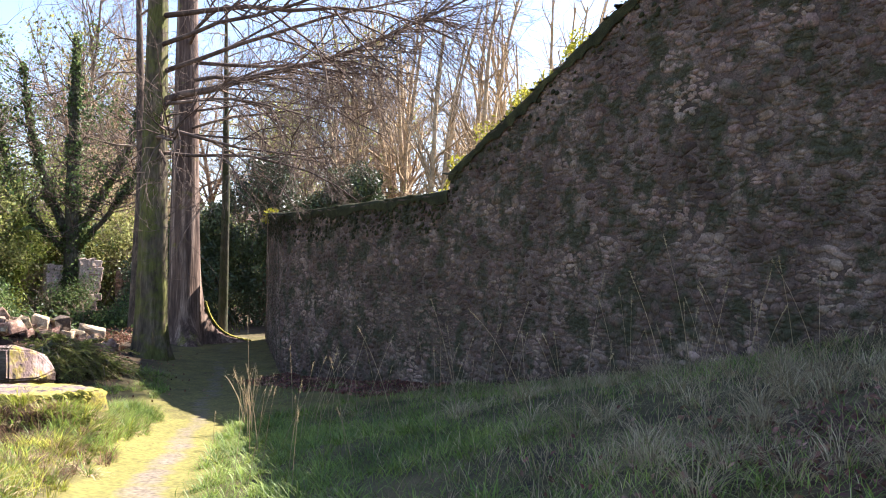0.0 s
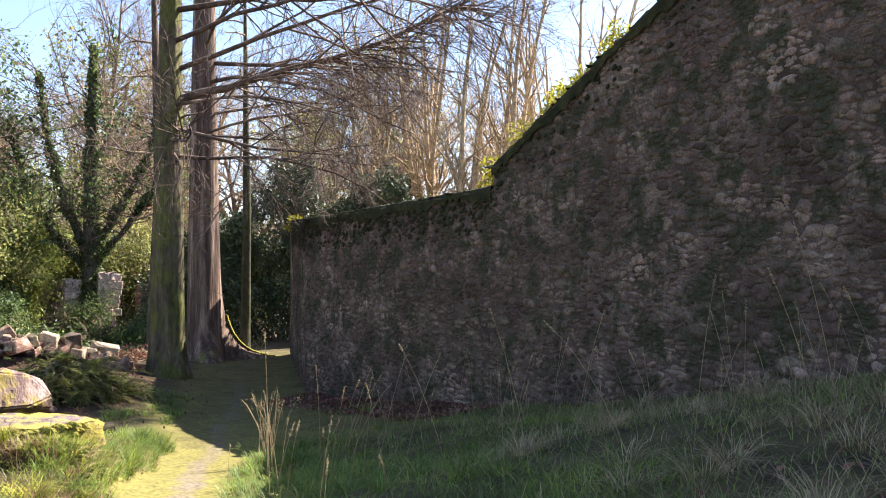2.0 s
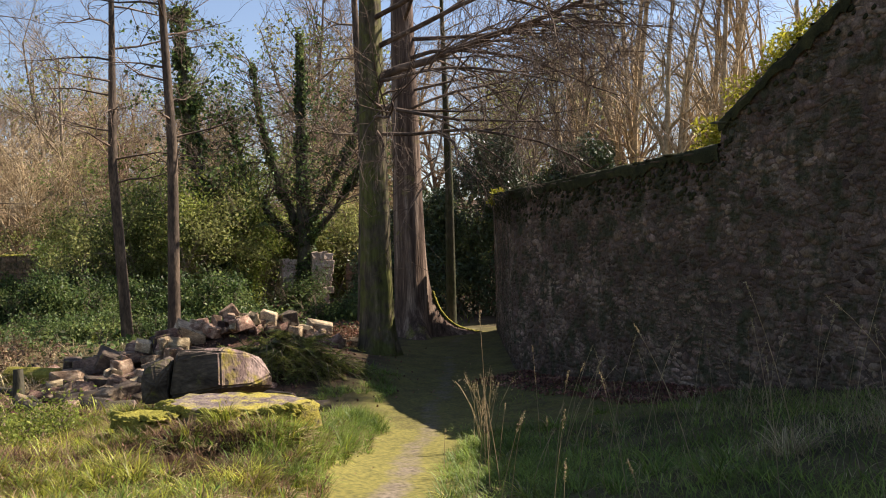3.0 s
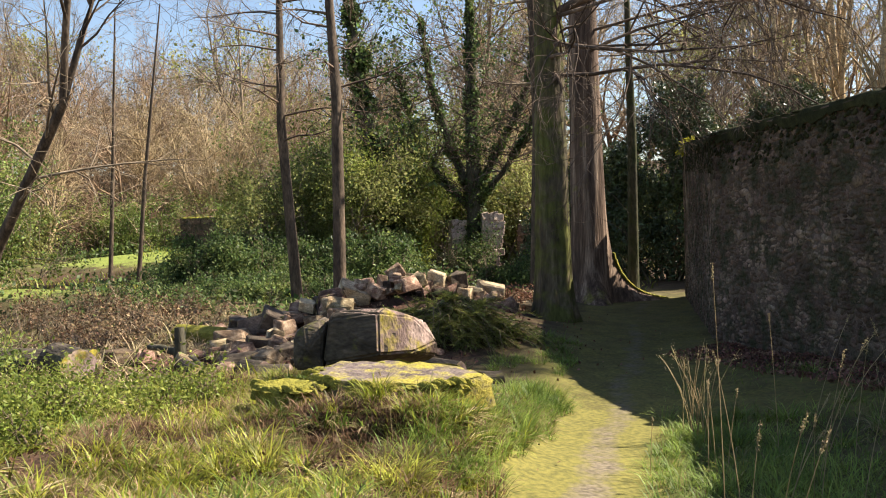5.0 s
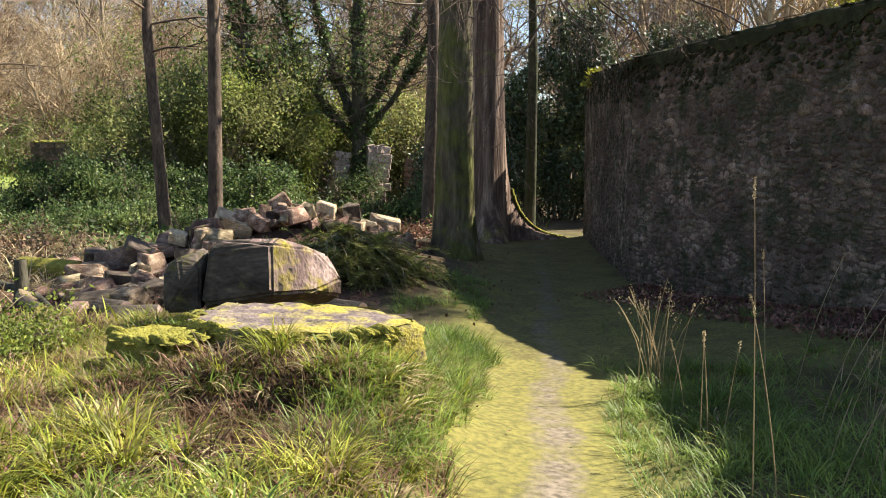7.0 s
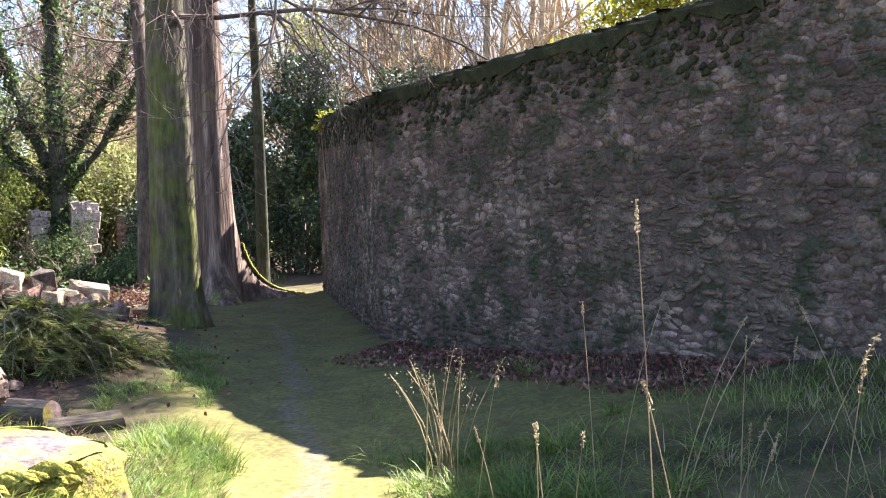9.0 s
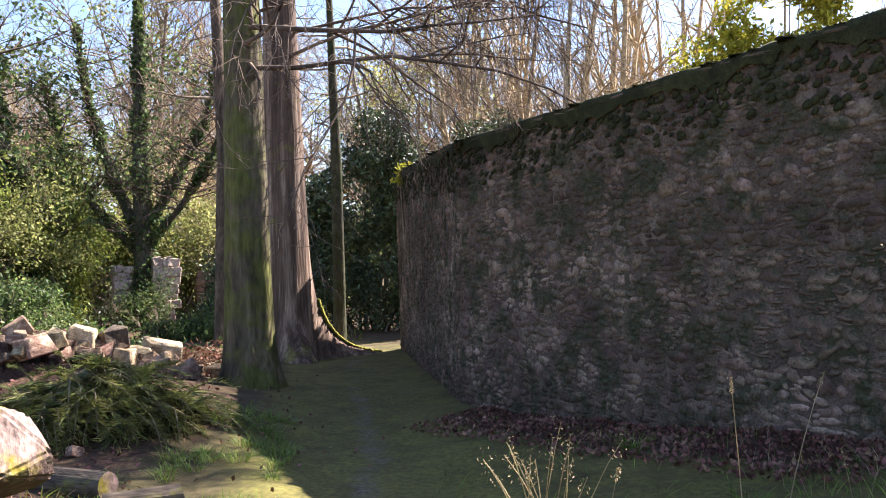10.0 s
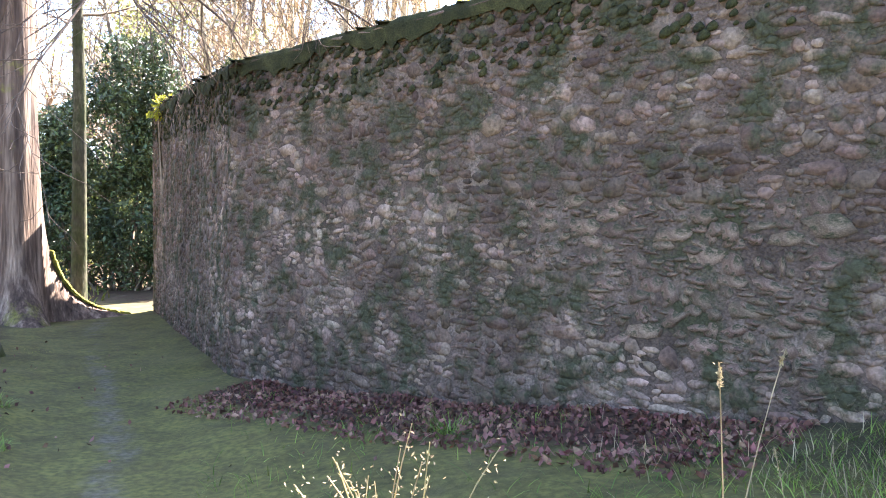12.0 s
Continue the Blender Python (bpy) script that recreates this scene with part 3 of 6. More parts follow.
def trunk_mesh(name, rnd, pts, radii, material, sides=20, flare=(), ribs=0.05, seed=0):
    """A trunk along pts with ribbed bark; flare: (angle, reach, height) of the root buttresses."""
    P = [Vector(p) for p in pts]
    # resample
    dense, rr = [], []
    for i in range(len(P) - 1):
        n = max(2, int((P[i + 1] - P[i]).length / 0.14))
        for k in range(n):
            f = k / n
            dense.append(P[i].lerp(P[i + 1], f))
            rr.append(radii[i] + (radii[i + 1] - radii[i]) * f)
    dense.append(P[-1])
    rr.append(radii[-1])
    v, f = [], []
    z0 = dense[0].z
    for i, p in enumerate(dense):
        for k in range(sides):
            a = 2 * math.pi * k / sides
            r = rr[i]
            r *= 1 + ribs * math.sin(a * 5 + seed + 0.25 * (p.z)) + 0.6 * ribs * math.sin(a * 9 + 2.1 * seed - 0.4 * p.z)
            r *= 1 + 0.35 * ribs * noise.noise(Vector((math.cos(a) * 3 + seed, math.sin(a) * 3, p.z * 1.3))) * 2
            h = p.z - z0
            for (fa, reach, high) in flare:
                c = math.cos(a - fa)
                if c > 0:
                    r += reach * (c ** (14 if reach > 1 else 7)) * math.exp(-h / high)
            v.append((p.x + r * math.cos(a), p.y + r * math.sin(a), p.z))
    n = len(dense)
    for i in range(n - 1):
        for k in range(sides):
            j = (k + 1) % sides
            f.append((i * sides + k, i * sides + j, (i + 1) * sides + j, (i + 1) * sides + k))
    return mesh_np(name, np.array(v), np.array(f), material, True)


def leaf_cloud(name, rng, centres, size, material, shape=0.55, fold=0.25):
    """Many small leaves: each a folded diamond of two triangles, turned at random."""
    n = len(centres)
    a = rng.randn(n, 3)
    a /= np.linalg.norm(a, axis=1)[:, None]
    b = np.cross(a, rng.randn(n, 3))
    b /= np.linalg.norm(b, axis=1)[:, None]
    c = np.cross(a, b)
    s = (size * (0.6 + 0.8 * rng.rand(n)))[:, None]
    C = np.asarray(centres)
    v = np.stack([C - a * s, C + b * s * shape + c * s * fold, C + a * s, C - b * s * shape + c * s * fold], 1).reshape(-1, 3)
    i = np.arange(n) * 4
    f = np.concatenate([np.stack([i, i + 1, i + 2], 1), np.stack([i, i + 2, i + 3], 1)])
    return mesh_np(name, v, f, material)


def blob_points(rng, n, blobs, shell=0.35):
    """Points in the outer shell of several ellipsoids (x, y, z, rx, ry, rz), in clumps."""
    B = np.array(blobs, dtype=float)
    w = B[:, 3] * B[:, 4] + B[:, 4] * B[:, 5]
    which = rng.choice(len(B), n, p=w / w.sum())
    d = rng.randn(n, 3)
    d /= np.linalg.norm(d, axis=1)[:, None]
    q = d * 2.7 + which[:, None] * 1.9
    lump = np.sin(q[:, 0] * 2.1) * np.sin(q[:, 1] * 1.8 + 1) + np.sin(q[:, 2] * 2.3 + 0.5) * np.cos(q[:, 0] * 1.4)
    r = (1 - shell * rng.rand(n) ** 1.5) * (1 + 0.17 * lump)
    return B[which, :3] + d * B[which, 3:] * r[:, None]


def broken(rng, pts, scale=1.2, keep=0.55):
    """Drops points in noise pockets, so that a crown has gaps."""
    p = np.asarray(pts) * scale
    g = np.sin(p[:, 0] * 1.7 + 0.3) + np.sin(p[:, 1] * 1.9 + 1.2) + np.sin(p[:, 2] * 2.1 + 2.2) + 0.8 * rng.randn(len(p))
    return np.asarray(pts)[g > np.quantile(g, 1 - keep)]


def gpos(x, y, sink=0.0):
    return (x, y, float(ground_z(x, y)) - sink)


# --- the two great trees beside the path
def great_tree(x, y, r0, r1, lean, bark, label, flare, limbs, seed, spec, ribs, height=15.0, long_limb=()):
    rnd = random.Random(seed)
    z = float(ground_z(x, y)) - 0.15
    t = thing("tree", pose(x, y, z), label, "tree")
    top = (lean[0] * height, lean[1] * height, height)
    pts = [(0, 0, 0), (lean[0] * 2, lean[1] * 2, 2.0), (lean[0] * 6, lean[1] * 6, 6.0), top]
    part("trunk", trunk_mesh("trunk", rnd, pts, [r0, r0 * 0.97, r1, r1 * 0.6], bark, 48, flare, ribs, seed), t)
    if long_limb:
        one = Acc()
        P = [Vector(p) for p in long_limb]
        n = len(P) - 1
        one.tube(P, [0.115 * (1 - 0.78 * i / n) for i in range(n + 1)], 10)
        for i in range(n):
            for _ in range(4 + i):
                q = P[i].lerp(P[i + 1], rnd.random())
                if q.x < 1.4:
                    continue
                way = (P[i + 1] - P[i]).normalized() + Vector((0, rnd.choice((-1, 1)) * rnd.uniform(0.3, 0.9), rnd.uniform(-0.35, 0.15)))
                grow(one, rnd, q, way, rnd.uniform(2.0, 3.6), 0.028, 1, spec)
        part("limb", one.mesh("limb", M_TWIG_DARK), t)
    for (h, az, up, length, rad) in limbs:
        a = radians(az)
        start = Vector((lean[0] * h + math.cos(a) * r1 * 0.7, lean[1] * h + math.sin(a) * r1 * 0.7, h - (z + 0) * 0))
        one = Acc()
        grow(one, rnd, start, Vector((math.cos(a), math.sin(a), up)), length, rad, 0, spec if length > 2 else SNAG)
        part("limb", one.mesh("limb", M_TWIG_DARK), t)
    return t


SNAG = [(6, 0.3, 0.05, 3, 0.4, 50), (4, 0.25, 0.1, 0, 0, 0)]
LIMB = [(7, 0.10, 0.04, 9, 0.5, 42), (5, 0.16, 0.08, 7, 0.5, 42), (4, 0.18, 0.10, 6, 0.5, 42), (3, 0.25, 0.05, 0, 0, 0)]
great_tree(-8.0, 20.95, 0.415, 0.31, (0.002, 0.0), M_BARK_A, "massive old tree trunk with grooved brown bark and green moss", [(0.4, 0.30, 0.5), (1.9, 0.2, 0.5), (3.2, 0.35, 0.45), (4.6, 0.28, 0.5), (5.6, 0.32, 0.45)],
           [(7.0, -25, 0.1, 6.0, 0.06), (6.4, -40, -0.05, 6.5, 0.06), (5.7, -15, -0.05, 6.5, 0.055), (6.1, -60, 0.0, 6.0, 0.055), (7.9, -8, 0.05, 8.0, 0.07), (8.6, -35, 0.1, 8.0, 0.07), (9.4, -18, 0.1, 8.5, 0.08), (10.4, -50, 0.1, 8.0, 0.07), (6.3, -35, 0.3, 1.0, 0.05), (5.8, -50, -0.6, 1.2, 0.045), (6.6, -20, 0.6, 0.9, 0.04), (3.0, -40, -0.7, 0.5, 0.03)], 3, LIMB, 0.055, long_limb=((0.2, 0, 7.1), (0.8, -0.1, 7.28), (1.5, 0, 7.42), (2.2, 0.2, 7.7), (2.9, 0.45, 7.98), (4.1, 0.6, 8.3), (5.3, 0.75, 8.72), (6.8, 0.7, 9.4), (8.4, 0.6, 10.1)))
great_tree(-8.80, 26.05, 0.52, 0.435, (-0.006, 0.0), M_BARK_B, "tall straight trunk with reddish fibrous bark and a mossy root flare", [(0.6, 1.48, 0.67), (0.55, 1.1, 0.14), (5.4, 0.7, 0.45), (2.2, 0.3, 0.5), (3.9, 0.4, 0.5), (5.0, 0.45, 0.5)],
           [(7.2, -45, 0.05, 7.0, 0.06), (8.8, -28, 0.1, 8.0, 0.07), (10.0, -55, 0.1, 8.0, 0.07), (9.4, -12, 0.12, 8.0, 0.07), (7.8, -20, 0.0, 6.5, 0.05)], 8, LIMB, 0.022)


def root_moss(x, y, angle):
    """Moss cushions along the crest of the great root, clinging to the bark."""
    rng = np.random.RandomState(33)
    dv, df = clump_dome(rng)
    z0 = float(ground_z(x, y)) - 0.15
    t = thing("root_moss", pose(x, y, z0), "bright yellow-green moss along the root crest", "moss", kind="stuff")
    V, F, b = [], [], 0
    for _ in range(900):
        h = 0.12 + 1.35 * rng.rand() ** 1.5
        r = 0.53 + 1.5 * math.exp(-h / 0.67) + 1.1 * math.exp(-h / 0.14) - 0.02
        a = angle - 0.03 / r + 0.045 * rng.randn() / max(r, 0.5)
        s = 0.02 + 0.03 * rng.rand()
        V.append(dv * (s * 1.2, s * 1.2, s) + (r * math.cos(a), r * math.sin(a), h))
        F.append(df + b)
        b += len(dv)
    part("moss", mesh_np("moss", np.concatenate(V), np.concatenate(F), M_MOSS, True), t)


root_moss(-8.80, 26.05, 0.59)


def plain_trunk(x, y, r, height, bark, label, lean=(0, 0), seed=1, limbs=8, first=0.42, limb_len=3.0, droop=0.03, category="tree", group="", twig=None, up=0.25):
    rnd = random.Random(seed)
    z = float(ground_z(x, y)) - 0.1
    t = thing("tree", pose(x, y, z), label, category, group)
    bend = (rnd.gauss(0, 0.012) * height, rnd.gauss(0, 0.012) * height)
    pts = [(0, 0, 0), (lean[0] * 0.4 * height + bend[0], lean[1] * 0.4 * height + bend[1], 0.4 * height), (lean[0] * height, lean[1] * height, height)]
    part("trunk", trunk_mesh("trunk", rnd, pts, [r * 1.1, r * 0.85, r * 0.3], bark, 12, [(1.0, r * 0.5, 0.3), (3.4, r * 0.5, 0.3), (5.1, r * 0.4, 0.3)], 0.05, seed), t)
    acc = Acc()
    spec = [(5, 0.12, droop, 7, 0.5, 45), (4, 0.18, droop, 5, 0.5, 45), (3, 0.22, droop, 0, 0, 0)]
    for k in range(limbs):
        h = height * (first + (0.98 - first) * (k + rnd.random()) / limbs)
        a = rnd.random() * 6.283
        f = h / height
        i = 0 if f < 0.4 else 1
        g = f / 0.4 if i == 0 else (f - 0.4) / 0.6
        p = Vector(pts[i]).lerp(Vector(pts[i + 1]), g)
        grow(acc, rnd, p, Vector((math.cos(a), math.sin(a), up)), limb_len * (1.2 - 0.6 * f) * (0.7 + 0.6 * rnd.random()), r * 0.22, 0, spec)
    part("crown", acc.mesh("crown", twig or M_TWIG), t)
    return t


plain_trunk(-11.5, 28.8, 0.235, 14, M_BARK_POLE, "slender reddish-brown trunk behind the great trees", (-0.012, 0), 21, 8, 0.45)
plain_trunk(-8.17, 28.3, 0.165, 12, M_BARK_MOSSY_SHADED, "thin greenish-grey trunk before dark evergreens", (-0.005, 0), 22, 10, 0.55, 3.0)
plain_trunk(-13.25, 19.9, 0.15, 13, M_BARK_POLE, "thin straight pole-like tree with ruddy bark", (-0.02, 0), 23, 14, 0.38, 2.6, 0.05, twig=M_TWIG_DARK)
plain_trunk(-17.75, 24.0, 0.17, 14, M_BARK_POLE, "thin straight pole-like tree with orange-lit bark", (-0.012, 0), 24, 16, 0.36, 4.0, 0.06, twig=M_TWIG_DARK)
plain_trunk(-28.6, 26.0, 0.085, 11, M_BARK_POLE, "slender brown sapling with bare branches", (0.09, 0), 25, 12, 0.3, 2.2)
plain_trunk(-27.6, 26.5, 0.085, 11, M_BARK_POLE, "brown leaning sapling with bare branches", (0.17, 0), 26, 12, 0.3, 2.2)


def leaning_tree():
    rnd = random.Random(31)
    x, y = -22.2, 16.0
    t = thing("tree", pose(*gpos(x, y, 0.2)), "dark leaning forked tree with long bare branches", "tree")
    fork = Vector((4.1, 0, 6.0))
    part("trunk", trunk_mesh("trunk", rnd, [(0, 0, 0), (1.4, 0, 2.6), tuple(fork)], [0.19, 0.15, 0.12], M_BARK_POLE, 14, [(3.0, 0.1, 0.4), (0.0, 0.1, 0.4)], 0.05, 5), t)
    spec = [(6, 0.07, -0.02, 12, 0.45, 40), (5, 0.14, 0.02, 8, 0.5, 45), (4, 0.2, 0.02, 5, 0.5, 45), (3, 0.2, 0.0, 0, 0, 0)]
    for way, ln, r in (((0.28, 0.1, 1), 9, 0.085), ((0.6, -0.15, 1.1), 9, 0.095), ((0.05, 0.4, 1), 7, 0.06)):
        a = Acc()
        grow(a, rnd, fork, Vector(way), ln, r, 0, spec)
        part("limb", a.mesh("limb", M_BARK_POLE), t)
    a = Acc()
    for h in (0.35, 0.5, 0.62, 0.75, 0.88):
        p = Vector((1.4, 0, 2.6)).lerp(fork, h)
        grow(a, rnd, p, Vector((rnd.gauss(0.5, 0.8), rnd.gauss(0, 0.7), 0.35)), 4.2, 0.04, 1, spec)
    part("crown", a.mesh("crown", M_TWIG), t)


leaning_tree()


def ivy_tree(x, y, stems, leaves, label, seed, leaf=0.13, fat=0.42, twig=True):
    """A trunk and limbs wrapped in ivy. stems: lists of (x, y, z, r) from the foot up."""
    rnd = random.Random(seed)
    rng = np.random.RandomState(seed)
    t = thing("tree", pose(*gpos(x, y, 0.2)), label, "tree")
    centres, bare, tips = [], Acc(), []
    for st in stems:
        P = [Vector(s[:3]) for s in st]
        part("trunk" if st is stems[0] else "limb", trunk_mesh("trunk", rnd, P, [s[3] for s in st], M_BARK_GREY, 10, [], 0.06, seed), t)
        for i in range(len(st) - 1):
            a, b = np.array(st[i]), np.array(st[i + 1])
            ln = np.linalg.norm(b[:3] - a[:3])
            n = int(leaves * ln * (a[3] + b[3] + 0.3))
            f = rng.rand(n)[:, None]
            c = a[:3] + (b[:3] - a[:3]) * f
            rad = a[3] + (b[3] - a[3]) * f[:, 0]
            d = rng.randn(n, 3)
            d[:, 2] *= 0.5
            d /= np.linalg.norm(d, axis=1)[:, None]
            lump = 1 + 0.5 * np.sin(f[:, 0] * ln * 2.3 + seed) + 0.4 * np.sin(d[:, 0] * 3 + f[:, 0] * ln * 1.1)
            f_in = (0.42 if i > 0 or st is not stems[0] else 1.0) if twig else 1.0
            centres.append(broken(rng, c + d * (rad * 0.8 + fat * f_in * rng.rand(n) ** 1.4 * np.clip(lump, 0.15, 2.2))[:, None], 1.5, 0.62))
            if twig and i > 0:
                for _ in range(24):
                    q = Vector(tuple(a[:3] + (b[:3] - a[:3]) * rnd.random()))
                    grow(bare, rnd, q, Vector((rnd.gauss(0, 1), rnd.gauss(0, 1), 0.5)), 2.6, 0.03, 1, [(5, 0.12, 0.02, 7, 0.5, 45), (4, 0.15, 0.0, 6, 0.5, 45), (3, 0.2, 0, 0, 0, 0)], tips)
    if tips:
        tp = np.array([tuple(v) for v in tips])
        tp = broken(rng, tp, 0.9, 0.42)
        centres.append(np.repeat(tp, 2, axis=0) + 0.10 * rng.randn(len(tp) * 2, 3))
    part("ivy", leaf_cloud("ivy", rng, np.concatenate(centres), leaf, M_IVY, 0.7), t, "glossy dark green ivy leaves")
    if bare.v:
        part("crown", bare.mesh("crown", M_TWIG_DARK), t)
    return t


ivy_tree(-17.8, 37.0, [[(0, 0, 0, 0.42), (0.1, 0, 3.2, 0.38), (0.0, 0, 6.0, 0.3), (0.1, 0, 13, 0.12)],
                       [(0.0, 0, 3.4, 0.25), (-1.2, 0.3, 5.8, 0.2), (-2.3, 0.5, 9.0, 0.14), (-2.7, 0.5, 12, 0.06)],
                       [(-0.1, 0, 2.9, 0.2), (-1.6, -0.3, 4.6, 0.15), (-2.8, -0.5, 6.8, 0.1), (-3.4, -0.5, 9.5, 0.05)],
                       [(0.2, 0, 3.8, 0.2), (1.2, 0.3, 5.6, 0.16), (2.3, 0.4, 7.6, 0.12), (3.2, 0.5, 10.5, 0.06)],
                       [(0.2, 0, 3.2, 0.18), (1.6, -0.3, 4.5, 0.14), (3.0, -0.5, 6.3, 0.09), (4.0, -0.6, 8.5, 0.05)]], 900, "forked tree covered in dark ivy", 41, 0.075, 0.42)
ivy_tree(-20.6, 34.5, [[(0, 0, 0, 0.35), (-0.3, 0, 3.0, 0.3), (-0.9, 0, 6.0, 0.28), (-1.6, 0, 10.0, 0.2), (-1.9, 0, 14, 0.1)]], 1500, "leaning trunk smothered in thick green ivy", 43, 0.10, 1.15)


# --- bare woodland trees, a few shapes repeated
def bare_tree(seed, height, stems, material, label, spread=0.35, ivy=False, sparse=False):
    rnd = random.Random(seed)
    t = thing("bare_tree", pose(0, 0, 0), label, "tree", "bare woodland trees")
    spec = [(7, 0.07, -0.01, 13, 0.42, 38), (5, 0.14, -0.01, 9, 0.5, 42), (4, 0.2, 0.0, 5, 0.55, 42), (3, 0.2, 0.0, 0, 0, 0)]
    if sparse:
        spec = [(8, 0.045, -0.01, 9, 0.24, 34), (5, 0.14, -0.02, 5, 0.5, 42), (3, 0.2, 0.0, 0, 0, 0)]
    for k in range(stems):
        a = 6.283 * (k + rnd.random() * 0.6) / stems
        s = spread * (0.4 + rnd.random()) if stems > 1 else 0.05
        acc = Acc()
        grow(acc, rnd, Vector((0.15 * math.cos(a), 0.15 * math.sin(a), -0.2)), Vector((math.cos(a) * s, math.sin(a) * s, 1)), height * (0.75 + 0.3 * rnd.random()), 0.14 if stems > 1 else 0.2, 0, spec)
        part("stem", acc.mesh("stem", material), t)
    if ivy:
        rng = np.random.RandomState(seed)
        P = np.array([tuple(v) for v in acc.v])
        P = P[rng.rand(len(P)) < 0.12]
        P = broken(rng, np.repeat(P, 3, axis=0) + 0.25 * rng.randn(len(P) * 3, 3), 0.7, 0.4)
        part("ivy", leaf_cloud("ivy", rng, P, 0.07, M_OLIVE, 0.7), t)
    return t


def plant(proto, x, y, s=1.0, turn=0.0, first=False):
    m = Matrix.Translation(gpos(x, y, 0.1)) @ Matrix.Rotation(turn, 4, "Z") @ Matrix.Scale(s, 4)
    if first:
        proto.matrix_basis = m
        return proto
    c = copy_thing(proto, m)
    c.matrix_basis = m
    return c


def woodland():
    rnd = random.Random(77)
    THIN[0] = 0.0065
    kinds = [bare_tree(51, 11, 1, M_TWIG, "brown woodland tree with thin ivy in early spring", ivy=True), bare_tree(52, 9, 5, M_BARK_PALE, "pale many-stemmed bare tree", 0.3),
             bare_tree(53, 10, 3, M_TWIG_RED, "russet twiggy bare tree"), bare_tree(54, 12, 2, M_TWIG, "forked woodland tree with thin ivy", ivy=True), bare_tree(55, 6, 7, M_TWIG_RED, "dense bare russet thicket", 0.7), bare_tree(56, 11, 4, M_BARK_PALE, "cluster of tall slender pale trunks", 0.10, sparse=True)]
    used = set()

    def put(k, x, y, s):
        plant(kinds[k], x, y, s, rnd.random() * 6.28, first=k not in used)
        used.add(k)

    # beyond the wall
    for x, y, k, s in ((-1.6, 47, 5, 1.6), (4, 52, 5, 1.6), (-10, 50, 3, 1.3), (1.0, 50, 5, 1.9), (8, 48, 5, 1.4), (3, 62, 5, 1.8), (-3.6, 52, 5, 1.7), (-6.5, 49, 5, 1.6), (-13, 56, 0, 1.4), (-6, 58, 2, 1.5),
                       (-29, 62, 3, 2.0), (-25, 67, 1, 2.0), (-34, 65, 0, 2.0), (-21, 72, 2, 2.2)):
        put(k, x, y, s)
    # far bright trees and hillside to the left
    for x, y, k, s in ((-41.5, 46, 1, 1.2), (-44, 50, 1, 1.0), (-31, 48, 1, 1.0), (-26, 49, 3, 1.0), (-49, 44, 2, 1.2), (-36, 50, 2, 1.2), (-21, 50, 1, 1.1), (-46, 36, 1, 1.0), (-50, 30, 4, 1.2), (-44, 24, 2, 1.0), (-39, 42.5, 4, 0.6), (-47, 41, 4, 0.8)):
        put(k, x, y, s)
    # tall trees whose twigs fill the sky behind the wall and the great trees
    for x, y, k, s in ((-13.5, 76, 0, 2.0), (-4.5, 66, 5, 2.2), (1.0, 66, 1, 1.7), (7.5, 64, 5, 2.2), (-9, 84, 3, 2.4)):
        put(k, x, y, s)
    for ring, n in ((72, 24), (86, 32), (104, 40)):
        for i in range(n):
            a = radians(-8 + 72 * (i + rnd.random()) / n)
            if a < radians(30) and rnd.random() < 0.78:
                continue
            d = ring * (0.93 + 0.14 * rnd.random())
            put(rnd.choice((0, 1, 1, 2, 2, 3, 4)), -2 - d * math.sin(a), d * math.cos(a), 1.25 + 0.5 * rnd.random())
    THIN[0] = 0.0035


woodland()


# --- evergreen shrubs
def shrub(name, x, y, blobs, n, leaf, material, label, seed, keep=0.6, stems=5, shape=0.4, category="shrub", group=""):
    rng = np.random.RandomState(seed)
    rnd = random.Random(seed)
    t = thing(name, pose(*gpos(x, y, 0.05)), label, category, group)
    acc = Acc()
    for b in blobs:
        for _ in range(stems):
            q = Vector((b[0] + rnd.gauss(0, 0.3) * b[3], b[1] + rnd.gauss(0, 0.3) * b[4], b[2] + 0.3 * b[5]))
            acc.tube([Vector((b[0] * 0.4 + rnd.gauss(0, 0.2), b[1] * 0.4 + rnd.gauss(0, 0.2), -0.1)), Vector((b[0] * 0.8, b[1] * 0.8, max(0.3, b[2] * 0.5))), q], [0.05, 0.035, 0.012], 4)
    part("woody_base", acc.mesh("woody_base", M_TWIG), t)
    n, leaf = (int(n * 1.7), leaf * 0.78) if leaf > 0.08 else (n, leaf)
    pts = blob_points(rng, n, blobs, 0.5)
    pts = pts[pts[:, 2] > 0.02]
    pts = broken(rng, pts, 1.6, keep)
    part("foliage", leaf_cloud("foliage", rng, pts, leaf, material, shape), t)
    return t


def hedge_blobs(rng, w, d, h, n):
    return [((rng.rand() - 0.5) * w, (rng.rand() - 0.5) * d, h * (0.25 + 0.45 * rng.rand()), 0.7 + 0.5 * rng.rand() * h * 0.5, 0.7 + 0.4 * rng.rand(), h * (0.22 + 0.16 * rng.rand())) for _ in range(n)]


